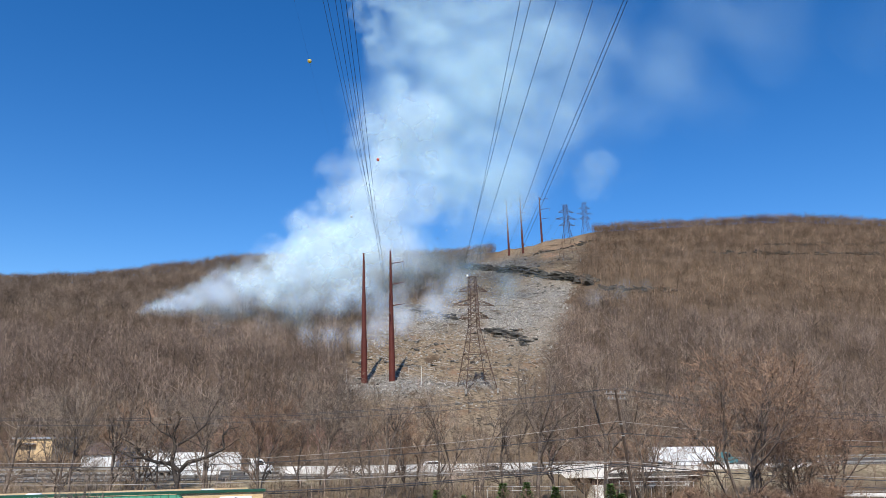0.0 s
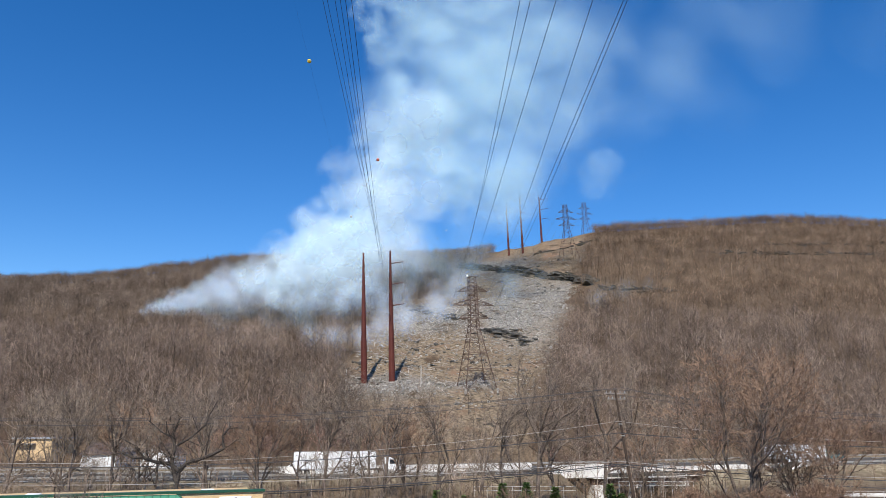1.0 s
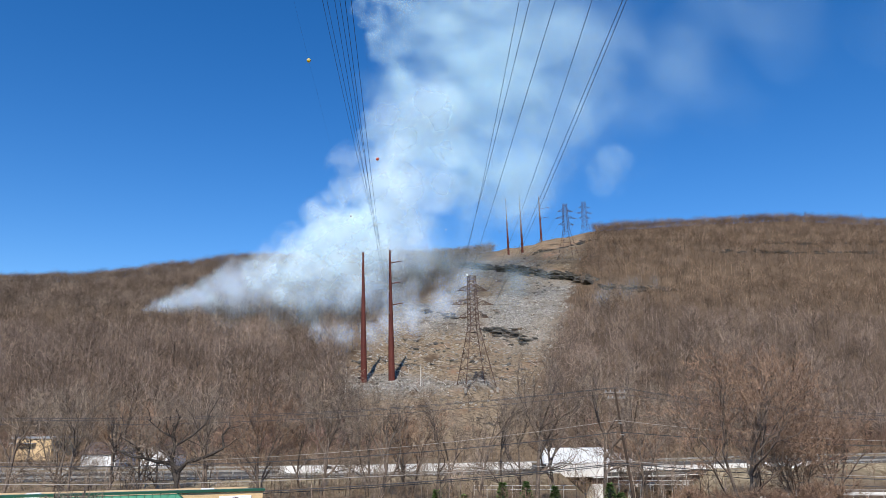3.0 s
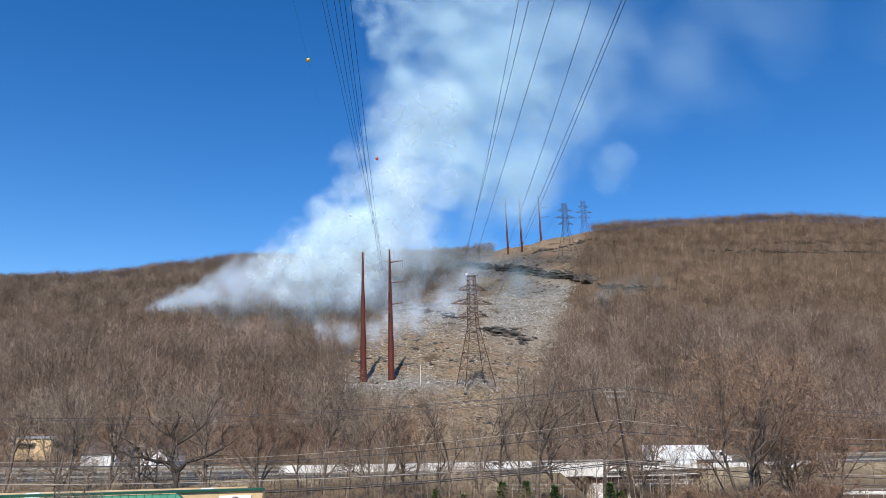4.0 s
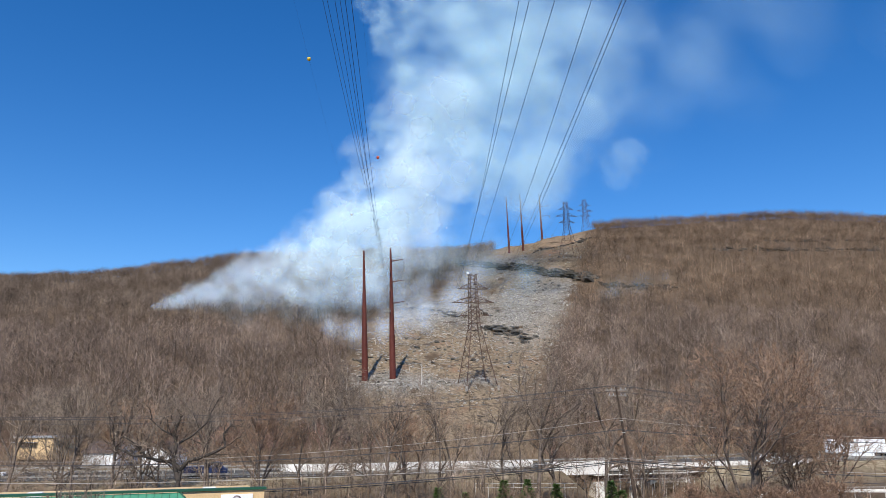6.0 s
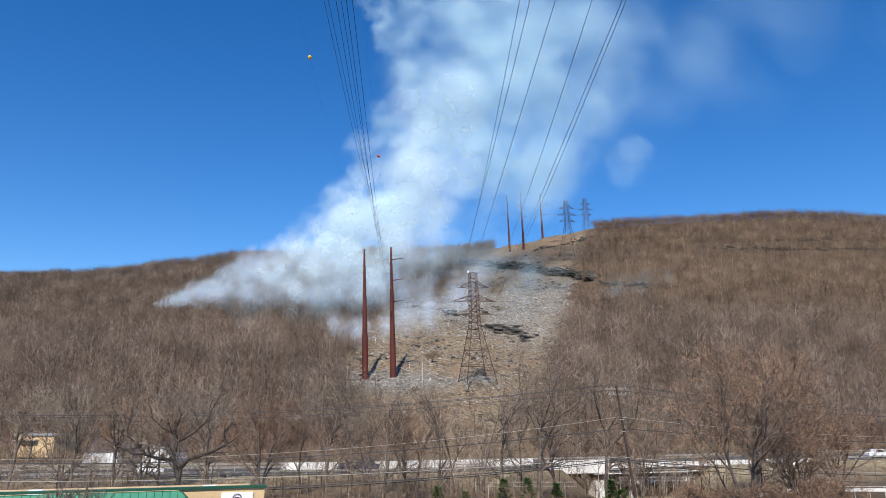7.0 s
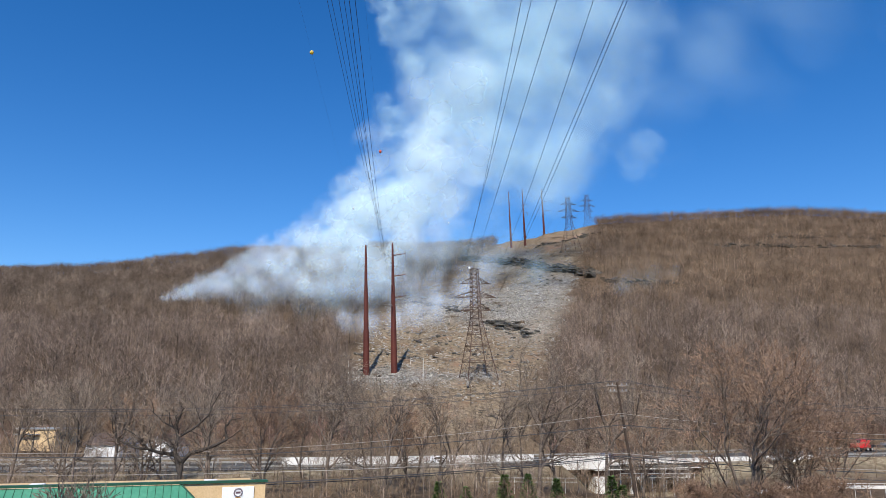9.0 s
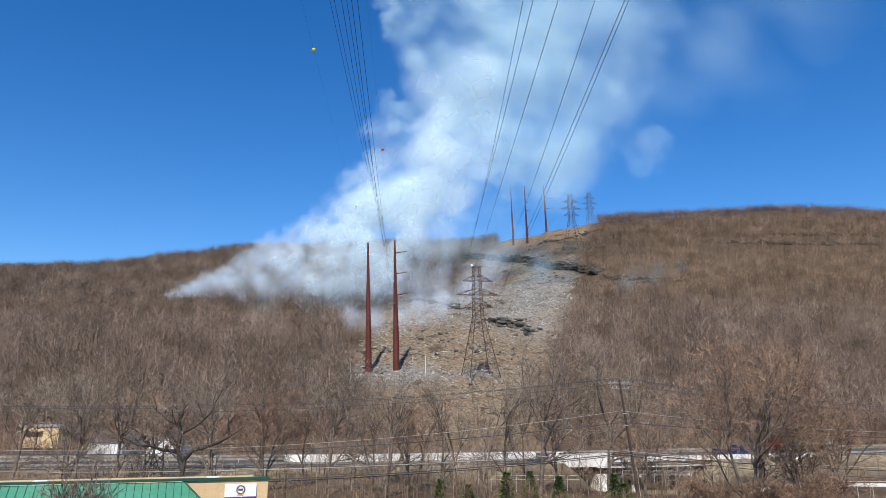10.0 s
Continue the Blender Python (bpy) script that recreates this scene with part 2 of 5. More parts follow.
# ---- the lie of the land ----
RIDGE_U = (-0.9, -0.63, -0.50, -0.36, -0.28, -0.10, 0.02, 0.08, 0.14, 0.22, 0.24, 0.38, 0.50, 0.64, 0.9)
RIDGE_Y = (640, 640, 630, 620, 620, 630, 640, 640, 620, 620, 610, 620, 640, 650, 650)
RIDGE_Z = (130, 136, 135, 143.5, 150.5, 157, 160, 165, 168, 178, 176, 184, 193, 194, 188)
ROAD_X = (-420, -200, -47, -16, 35, 92, 160, 260, 420)
ROAD_Y = (60, 106, 135, 142, 158, 176, 190, 198, 190)
ROAD_Z = (0.0, 0.0, 0.0, 0.0, 0.2, 0.8, 1.6, 2.6, 4.0)


def waves(x, y, s, seed=0.0):
    """Cheap smooth bumps between -1 and 1."""
    a = np.sin(x / s + 1.7 * np.sin(y / (1.9 * s) + seed) + seed) * np.cos(y / (1.3 * s) + 1.3 * np.sin(x / (2.3 * s)) + 2 * seed)
    b = np.sin(x / (0.43 * s) + seed * 3 + 1.1 * np.cos(y / (0.6 * s))) * np.sin(y / (0.37 * s) + 1.9 * seed)
    return 0.68 * a + 0.32 * b


def road_y(x):
    return np.interp(x, ROAD_X, ROAD_Y)


def road_z(x):
    return np.interp(x, ROAD_X, ROAD_Z)


def cleared(x, y):
    """How far a place lies inside the cleared strip below the power lines, in metres."""
    left = np.interp(y, (170, 250, 320, 400, 520, 640, 800), (-16, -36, -36, -24, 14, 48, 60))
    right = np.interp(y, (170, 250, 350, 450, 600, 660, 800), (26, 34, 64, 86, 128, 146, 190))
    rag = 5 * waves(x, y, 13.0, 0.7)
    return np.minimum(x - left, right - x) + rag


def stony(x, y):
    """How far broken grey stone covers the cleared strip at a place: 0 for earth and grass, 1 for bare stone."""
    pad = 1.3 - np.hypot((x + 20) / 20, (y - 244) / 17)
    slabs = 1.3 - np.hypot((x + 4) / 20, (y - 358) / 24)
    scree = 1.35 - np.hypot((x - 52) / 34, (y - 385 - 0.6 * (x - 52)) / 62)
    dome = 1.2 - np.hypot((x - 50) / 24, (y - 535) / 60)
    foot = 0.9 - np.hypot((x - 10) / 12, (y - 248) / 12)
    best = np.maximum.reduce([pad, slabs, scree, dome * 0.8, foot])
    return np.clip(1.6 * best + 0.35 * waves(x, y, 9, 2.2), 0, 1)


def ground_z(x, y):
    x, y = np.asarray(x, float), np.asarray(y, float)
    u = x / np.maximum(y, 150)
    ry, rz = np.interp(u, RIDGE_U, RIDGE_Y), np.interp(u, RIDGE_U, RIDGE_Z)
    foot = road_y(x) + np.interp(x, (-120, -50, 0), (52, 46, 34))
    s = (y - foot) / (ry - foot)
    rise = np.clip(s, 0, 1)
    step = rise + 0.018 * np.sin(rise * 19.0 + u * 4) * np.clip(1 - abs(rise - 0.5) * 2, 0, 1)
    hill = rz * step - np.where(s > 1, (y - ry) * 0.02 + np.clip(y - ry - 70, 0, None) * 0.2, 0)
    hill = np.maximum(hill, np.where(s > 1, 30, -5))
    inside = np.clip(s * 8, 0, 1)
    hill = hill + inside * (1.6 * waves(x, y, 38, 0.3) + 0.5 * waves(x, y, 11, 1.2))
    # ledges in the cleared strip
    cl = np.clip(cleared(x, y) / 8, 0, 1) * inside
    hill = hill + cl * (0.9 * waves(x, y, 6.5, 2.0) + 0.6 * waves(x, y, 3.3, 4.0) + 0.8 * np.tanh(2 * np.sin(y / 11.0 + 2.2 * waves(x, y, 21, 2.0) + x / 45)))
    d = y - road_y(x)
    bank = np.clip((abs(d) - 15) / 12, 0, 1)
    near = np.where(d < 0, -2.0 + 0.35 * waves(x, y, 9, 0.5), hill + road_z(x) * np.clip(1 - (d - 15) / 60, 0, 1))
    z = near * bank + (road_z(x) - 0.12) * (1 - bank)
    # the street that passes under the bridge
    dip = np.clip(1 - (abs(x - 38 - 0.05 * (y - 160)) - 9) / 6, 0, 1) * np.clip(1 - (abs(y - 156) - 30) / 20, 0, 1)
    z = z * (1 - dip) + (-5.6) * dip
    # the bank on which the viewer stands
    rise = np.clip((18 - y) / 14, 0, 1) * np.clip((260 - abs(x)) / 60, 0, 1) * np.clip((y + 260) / 100, 0, 1)
    return z + rise * rise * (3 - 2 * rise) * 8.3


def gz(x, y):
    return float(ground_z(x, y))


def grid_lines(spans):
    out = []
    for a, b, step in spans:
        out.extend(np.arange(a, b, step))
    return np.array(out + [spans[-1][1]])


gx = grid_lines([(-4200, -1200, 300), (-1200, -560, 40), (-560, -90, 8), (-90, 170, 2.6), (170, 560, 8), (560, 1200, 40), (1200, 4200, 300)])
gy = grid_lines([(-3500, -300, 200), (-300, -40, 10), (-40, 90, 4), (90, 200, 2.5), (200, 640, 2.9), (640, 800, 8), (800, 1400, 60), (1400, 4400, 300)])
GX, GY = np.meshgrid(gx, gy)
GZ = ground_z(GX, GY)
nx, ny = len(gx), len(gy)
idx = np.arange(nx * ny).reshape(ny, nx)
quads = np.stack([idx[:-1, :-1], idx[:-1, 1:], idx[1:, 1:], idx[1:, :-1]], -1).reshape(-1, 4)
tris = np.concatenate([quads[:, [0, 1, 2]], quads[:, [0, 2, 3]]])
ground_mesh = mesh_arrays("ground", np.stack([GX, GY, GZ], -1).reshape(-1, 3), tris)
ground_mesh.polygons.foreach_set("use_smooth", [True] * len(ground_mesh.polygons))
strip = ground_mesh.attributes.new("strip", "FLOAT", "POINT")
cl = np.clip(cleared(GX, GY) / 10, 0, 1) * np.clip((GY - road_y(GX) - 30) / 20, 0, 1)
strip.data.foreach_set("value", cl.astype(np.float32).ravel())
gravelly = ground_mesh.attributes.new("stony", "FLOAT", "POINT")
gravelly.data.foreach_set("value", stony(GX, GY).astype(np.float32).ravel())
clay = ground_mesh.attributes.new("clay", "FLOAT", "POINT")
clay_at = np.maximum(1 - np.hypot((GX - 84) / 9, (GY - 548) / 14), 0.40 - np.hypot((GX - 100) / 40, (GY - 590) / 40))
clay.data.foreach_set("value", np.clip(2 * clay_at + 0.5 * waves(GX, GY, 7, 1.9), 0, 1).astype(np.float32).ravel())
verge = ground_mesh.attributes.new("verge", "FLOAT", "POINT")
off_road = abs(GY - road_y(GX))
verge.data.foreach_set("value", (np.clip(1 - (off_road - 16) / 26, 0, 1) * np.clip(0.75 + 0.5 * waves(GX, GY, 9, 3.3), 0, 1)).astype(np.float32).ravel())


def ground_material():
    """Leaf litter in the woods; in the cleared strip dry grass, ochre earth and grey gravel."""
    m = material("ground_cover", (0.065, 0.045, 0.030), (0.15, 0.105, 0.07), 0.06, 0.95, 0.25, 25)
    n, l = m.node_tree.nodes, m.node_tree.links
    b = n["Principled BSDF"]
    old = b.inputs["Base Color"].links[0].from_socket
    pos = n.new("ShaderNodeNewGeometry").outputs["Position"]

    def noisy(scale, detail, lo, hi):
        t = n.new("ShaderNodeTexNoise")
        t.inputs["Scale"].default_value, t.inputs["Detail"].default_value = scale, detail
        l.new(pos, t.inputs["Vector"])
        r = n.new("ShaderNodeMapRange")
        r.inputs["From Min"].default_value, r.inputs["From Max"].default_value = lo, hi
        l.new(t.outputs["Fac"], r.inputs["Value"])
        return r.outputs[0]

    def mixed(fac, a, c):
        x = n.new("ShaderNodeMix")
        x.data_type = "RGBA"
        l.new(fac, x.inputs["Factor"])
        for sock, val in (("A", a), ("B", c)):
            if isinstance(val, tuple):
                x.inputs[sock].default_value = (*val, 1)
            else:
                l.new(val, x.inputs[sock])
        return x.outputs["Result"]

    earth = mixed(noisy(0.9, 8, 0.35, 0.65), (0.085, 0.063, 0.041), (0.29, 0.222, 0.150))
    gravel = mixed(noisy(1.6, 8, 0.35, 0.65), (0.078, 0.072, 0.064), (0.33, 0.305, 0.27))
    earth = mixed(noisy(0.11, 7, 0.54, 0.74), earth, (0.21, 0.130, 0.082))
    stone_at, clay_spot = n.new("ShaderNodeAttribute"), n.new("ShaderNodeAttribute")
    stone_at.attribute_name, clay_spot.attribute_name = "stony", "clay"
    both = mixed(clay_spot.outputs["Fac"], earth, mixed(noisy(0.5, 6, 0.35, 0.65), (0.20, 0.125, 0.078), (0.38, 0.245, 0.155)))
    both = mixed(stone_at.outputs["Fac"], both, gravel)
    both = mixed(noisy(0.13, 6, 0.57, 0.68), both, (0.085, 0.06, 0.04))
    at = n.new("ShaderNodeAttribute")
    at.attribute_name = "strip"
    roadside = n.new("ShaderNodeAttribute")
    roadside.attribute_name = "verge"
    grass = mixed(noisy(0.7, 8, 0.35, 0.65), (0.17, 0.135, 0.080), (0.40, 0.325, 0.215))
    l.new(mixed(roadside.outputs["Fac"], mixed(at.outputs["Fac"], old, both), grass), b.inputs["Base Color"])
    return m


tagged(part("ground", ground_mesh, ground_material()), "brown wooded hillside with a cleared rocky strip", "ground", kind="structure")


# ---- highway ----
def road_frame(x):
    """Place on the road's middle line and its direction, by x."""
    e = 2.0
    d = Vector((2 * e, float(road_y(x + e) - road_y(x - e)), float(road_z(x + e) - road_z(x - e)))).normalized()
    return Vector((x, float(road_y(x)), float(road_z(x)))), d


def ribbon(xs, o0, o1, z0, z1):
    """A band along the road between two offsets to its left, from height z0 to z1."""
    s = Shape()
    rings = []
    for x in xs:
        p, d = road_frame(x)
        side = Vector((-d.y, d.x, 0)).normalized()
        rings.append([tuple(p + side * o + Vector((0, 0, z))) for o, z in ((o0, z0), (o1, z0), (o1, z1), (o0, z1))])
    for i, r in enumerate(rings):
        s.v.extend(r)
        if i:
            a, b = 4 * i - 4, 4 * i
            s.f.extend([(a + j, a + (j + 1) % 4, b + (j + 1) % 4, b + j) for j in range(4)])
    n = len(rings) * 4
    s.f.extend([(0, 3, 2, 1), (n - 4, n - 3, n - 2, n - 1)])
    return s


long_xs = list(np.arange(-400, 401, 8.0))
tagged(part("road", ribbon(long_xs, -13.5, 13.5, -1.0, 0.0), M_ASPHALT), "worn grey asphalt highway on a low embankment", "road", kind="structure")
for name, o, mat in (("edge_line", -11.6, M_WHITE), ("edge_line", 11.6, M_WHITE)):
    tagged(part(name, ribbon(long_xs, o - 0.08, o + 0.08, 0.0, 0.006), mat), "white painted edge line on asphalt", "marking", kind="structure")
near_xs = list(np.arange(15, 67, 3.0))
parapet = thing("bridge_parapet", "long pale concrete parapet along the highway edge", "parapet", kind="structure")
for i in range(0, len(near_xs) - 1, 2):
    tall = 1.5 if near_xs[i] < 26 else 0.75
    xs = [near_xs[i] + 0.03, near_xs[i + 1], near_xs[min(i + 2, len(near_xs) - 1)] - 0.03]
    part("panel", ribbon(xs, -13.9, -13.45, -0.9 if tall > 1 else -0.15, tall), M_CONCRETE, parapet)
median = thing("median_barrier", "pale concrete median barrier between the carriageways", "barrier", kind="structure")
for a in np.arange(-30, 18, 6.0):
    part("segment", ribbon([a + 0.03, a + 3, a + 5.97], -0.25, 0.25, 0.0, 1.3), M_CONCRETE, median)


def guardrail(name, xs, offset):
    g = thing(name, "galvanised steel guardrail on short posts beside the highway", "guardrail")
    r = ribbon(xs, offset - 0.04, offset + 0.04, 0.42, 0.56)
    r2 = ribbon(xs, offset - 0.04, offset + 0.04, 0.60, 0.74)
    part("rail", r, M_STEEL, g)
    part("rail", r2, M_STEEL, g)
    post = Shape().box(-0.08, -0.08, -0.6, 0.08, 0.08, 0.72).mesh("post")
    post.materials.append(M_STEEL)
    for x in np.arange(xs[0], xs[-1], 4.0):
        p, d = road_frame(x)
        side = Vector((-d.y, d.x, 0)).normalized()
        o = part("post", post, None, g)
        o.location = p + side * (offset + (0.13 if offset < 0 else -0.13))


guardrail("guardrail", list(np.arange(-150, 15, 5.0)), -13.2)
guardrail("guardrail", list(np.arange(68, 200, 5.0)), -13.2)
guardrail("guardrail", list(np.arange(-150, -20, 5.0)), 0.0)
guardrail("guardrail", list(np.arange(-150, 200, 5.0)), 13.2)

# the bridge over the street
bridge = thing("highway_bridge", "pale concrete highway bridge over a sunken street", "bridge", kind="structure")
bxs = list(np.arange(24, 54.1, 3.0))
part("deck", ribbon(bxs, -13.95, 13.95, -1.15, -1.003), M_CONCRETE, bridge)
for o in (-12.9, -8, -3, 3, 8, 12.9):
    part("girder", ribbon(bxs, o - 0.25, o + 0.25, -2.3, -1.15), M_LATTICE, bridge, "brown steel girder")
for x in (25, 53):
    p, d = road_frame(x)
    s = Shape().box(-0.9, -13.8, -7.5, 0.9, 13.8, -2.3)
    ab = part("abutment", s, M_CONCRETE, bridge)
    ab.matrix_basis = pose(p.x, p.y, p.z, 0, 0, math.degrees(math.atan2(d.y, d.x)))
for x in (33, 44):
    p, d = road_frame(x)
    s = Shape().box(-0.5, -13, -3.1, 0.5, 13, -2.3)
    for yy in (-11, -4, 4, 11):
        s.tube((0, yy, -7.5), (0, yy, -3.1), 0.5, 0.5, 10)
    ab = part("pier", s, M_CONCRETE, bridge)
    ab.matrix_basis = pose(p.x, p.y, p.z, 0, 0, math.degrees(math.atan2(d.y, d.x)))
# sloping wing wall
wing = Shape()
wing.prism([(0, -6), (21, -1.5), (21, 1.2), (14, 0.9), (0, -2.0)], -0.3, 0.3)
tagged(part("wing_wall", wing, M_CONCRETE), "pale concrete wing wall sloping down beside the highway", "wall", kind="structure")
bpy.data.objects["wing_wall"].matrix_basis = pose(63.0, 147.0, 0.2, 0, 0, 38)


# ---- woods ----
rng = np.random.default_rng(7)


def tree_template(seed, limbs, twigs, slim=1.0, height=16.0, trunk_w=0.14, twig_w=0.03, forks=2):
    """Vertices and triangles of one bare tree with a rounded crown: trunk and limbs, and apart from them the twigs."""
    r = np.random.default_rng(seed)
    bark, fine = Shape(), Shape()
    lean = r.normal(0, 0.05, 2) * height
    mid = Vector((lean[0] * 0.4, lean[1] * 0.4, height * 0.45))
    top = Vector((lean[0], lean[1], height * 0.9))
    bark.tube((0, 0, -0.8), mid, trunk_w, trunk_w * 0.75, 3, False)
    bark.tube(mid, top, trunk_w * 0.75, 0.0, 3, False)
    wide, tall, heart = height * 0.25 * slim, height * 0.36, height * 0.64

    def rim(a, up, k=1.0):
        c = math.sqrt(max(0.0, 1 - up * up)) * k
        return Vector((lean[0] * 0.6 + math.cos(a) * c * wide, lean[1] * 0.6 + math.sin(a) * c * wide, heart + up * k * tall))

    lines = [(mid, top)]
    for i in range(limbs):
        k = 0.28 + 0.45 * (i + r.random()) / limbs
        base = Vector((0, 0, 0)).lerp(mid, k * height / mid.z) if k * height < mid.z else mid.lerp(top, (k * height - mid.z) / (top.z - mid.z))
        a, up = 2.4 * i + r.normal(0, 0.4), min(0.97, -0.15 + 1.1 * (i + r.random()) / limbs)
        end = rim(a, up, r.uniform(0.85, 1.08))
        elbow = base.lerp(end, 0.45) + Vector((math.cos(a) * wide * 0.14, math.sin(a) * wide * 0.14, r.normal(0, 0.03) * height))
        bark.tube(base, elbow, trunk_w * 0.5, trunk_w * 0.34, 3, False)
        bark.tube(elbow, end, trunk_w * 0.34, 0.0, 3, False)
        lines.append((elbow, end))
        for j in range(forks):
            p = base.lerp(elbow, r.uniform(0.5, 1.0)) if j % 2 else elbow.lerp(end, r.uniform(0.0, 0.5))
            q = rim(a + r.normal(0, 0.55), min(0.98, max(-0.3, up + r.normal(0.08, 0.25))), r.uniform(0.75, 1.08))
            bark.tube(p, q, trunk_w * 0.26, 0.0, 3, False)
            lines.append((p, q))
    for i in range(twigs):
        base, end = lines[int(r.integers(len(lines)))]
        p = base.lerp(end, 0.3 + 0.7 * r.random())
        ln = (0.05 + 0.08 * r.random()) * height
        d = (end - base).normalized() * 0.8 + Vector(r.normal(0, 0.6, 3))
        d.normalize()
        w = d.orthogonal().normalized()
        w.rotate(Matrix.Rotation(r.random() * 6.28, 3, d))
        w = w * twig_w * (0.75 + 0.5 * r.random())
        fine.add([tuple(p - w), tuple(p + w), tuple(p + d * ln)], [(0, 1, 2)])

    def arrays(s):
        f = []
        for q in s.f:
            f.append(q[:3])
            if len(q) == 4:
                f.append((q[0], q[2], q[3]))
        return np.array(s.v, float), np.array(f, int)

    return arrays(bark), arrays(fine)


def scatter(x0, x1, y0, y1, spacing, keep):
    """Jittered places for trees where keep(x, y) holds."""
    xs, ys = np.meshgrid(np.arange(x0, x1, spacing), np.arange(y0, y1, spacing))
    x = (xs + rng.uniform(-0.5, 0.5, xs.shape) * spacing).ravel()
    y = (ys + rng.uniform(-0.5, 0.5, xs.shape) * spacing).ravel()
    ok = keep(x, y)
    return x[ok], y[ok]


def plant(name, label, x, y, templates, sizes, bark_mat, twig_mat):
    """One wood: all its trunks in one part, all its twigs in another."""
    z = ground_z(x, y)
    pick = rng.integers(0, len(templates), len(x))
    turn = rng.uniform(0, 6.283, len(x))
    size = rng.uniform(*sizes, len(x)) * (1 + 0.12 * waves(x, y, 20, 0.9))
    tones = rng.uniform(0.4, 1.6, len(x))
    wood = thing(name, label, "woods", kind="stuff")
    for k, (pname, mat) in enumerate((("trunks", bark_mat), ("twigs", twig_mat))):
        vs, fs, tn, base = [], [], [], 0
        for t, tpl in enumerate(templates):
            v, f = tpl[k]
            sel = np.nonzero(pick == t)[0]
            if not len(sel) or not len(f):
                continue
            c, s, g = np.cos(turn[sel])[:, None], np.sin(turn[sel])[:, None], size[sel][:, None]
            wx = (v[:, 0] * c - v[:, 1] * s) * g + x[sel][:, None]
            wy = (v[:, 0] * s + v[:, 1] * c) * g + y[sel][:, None]
            wz = v[:, 2] * g + z[sel][:, None]
            vs.append(np.stack([wx, wy, wz], -1).reshape(-1, 3))
            fs.append((f[None] + (np.arange(len(sel)) * len(v))[:, None, None]).reshape(-1, 3) + base)
            tn.append(np.repeat(tones[sel], len(v)))
            base += len(sel) * len(v)
        me = mesh_arrays(pname, np.concatenate(vs), np.concatenate(fs))
        me.attributes.new("tone", "FLOAT", "POINT").data.foreach_set("value", np.concatenate(tn).astype(np.float32))
        tagged(part(pname, me, mat, wood), kind="stuff")
    return wood


def visible(x, y):
    return (abs(x) < 0.70 * y + 12)


def ridge_at(x, y):
    return np.interp(x / np.maximum(y, 150), RIDGE_U, RIDGE_Y)


FAR = [tree_template(100 + i, 9, 36, 1.75, 12.0, 0.19, 0.10, 2) for i in range(8)]
MIDDLE = [tree_template(200 + i, 11, 120, 1.4, 15.5, 0.16, 0.040, 3) for i in range(9)]
SHRUB = [tree_template(300 + i, 7, 20, 1.6, 4.0, 0.06, 0.022, 2) for i in range(6)]


def slope_edge(x):
    """Where the tall woods of the lower slope end and the smaller trees above them begin."""
    return np.interp(x, (-120, -40, 30, 70, 160), (303, 300, 312, 330, 332)) + 4 * waves(x, x * 0, 17, 1.3)


x, y = scatter(-480, 60, 325, 700, 4.9, lambda x, y: visible(x, y) & (cleared(x, y) < 0) & (y < ridge_at(x, y) + 6) & (y > slope_edge(x) + 14))
plant("upper_woods", "bare grey-brown deciduous woods on the upper slope", x, y, FAR, (0.5, 0.95), M_BARK_DULL, M_TWIG_DULL)
x, y = scatter(60, 500, 335, 720, 4.8, lambda x, y: visible(x, y) & (cleared(x, y) < 0) & (y < ridge_at(x, y) + 6) & (y > slope_edge(x) + 12) & ~((x < 138) & (abs(y - 412) < 14)) & ~((x > 185) & (abs(y - 498 - 0.1 * (x - 200)) < 7) & (waves(x, y, 25, 2.7) > 0.15)))
plant("ridge_woods", "bare russet-brown woods below the ridge line", x, y, FAR, (0.42, 0.82), M_BARK_RUSSET, M_TWIG_BROWN)
CREST = [tree_template(150 + i, 8, 44, 1.5, 11.0, 0.17, 0.085, 2) for i in range(6)]
x, y = scatter(-480, 520, 560, 720, 3.9, lambda x, y: visible(x, y) & (cleared(x, y) < 0) & (y - ridge_at(x, y) < 40) & (y - ridge_at(x, y) > -12))
plant("crest_woods", "bare treetops along the ridge line", x, y, CREST, (0.55, 0.95), M_BARK_RUSSET, M_TWIG_BROWN)
UNDER = [tree_template(380 + i, 8, 26, 1.8, 5.0, 0.07, 0.05, 1) for i in range(5)]
x, y = scatter(-480, 500, 560, 700, 2.9, lambda x, y: visible(x, y) & (cleared(x, y) < 0) & (y - ridge_at(x, y) < 7) & (y - ridge_at(x, y) > -16))
plant("crest_undergrowth", "dense leafless undergrowth along the ridge line", x, y, UNDER, (0.8, 1.35), M_TWIG_BROWN, M_TWIG_BROWN)
x, y = scatter(-270, 270, 185, 345, 5.0, lambda x, y: visible(x, y) & (cleared(x, y) < -1) & (y > road_y(x) + 24) & (y < slope_edge(x)))
plant("lower_woods", "bare grey-brown deciduous woods at the foot of the slope", x, y, MIDDLE, (0.6, 1.1), M_BARK, M_TWIG)
x, y = scatter(-200, 230, 172, 240, 4.0, lambda x, y: visible(x, y) & (cleared(x, y) < 4) & (y > road_y(x) + 18) & (y < road_y(x) + 62) & (waves(x, y, 16, 5.2) > -0.3))
plant("foot_thicket", "reddish leafless saplings along the foot of the slope", x, y, MIDDLE, (0.28, 0.55), M_TWIG_ROSE, M_TWIG_ROSE)
x, y = scatter(-40, 140, 180, 620, 3.5, lambda x, y: (cleared(x, y) > -4) & ((waves(x, y, 22, 3.1) > 0.05) | (y < 232)) & (rng.random(len(x)) < np.where(y < 232, 0.85, 0.5)) & (y > road_y(x) + 20) & (stony(x, y) < 0.5))
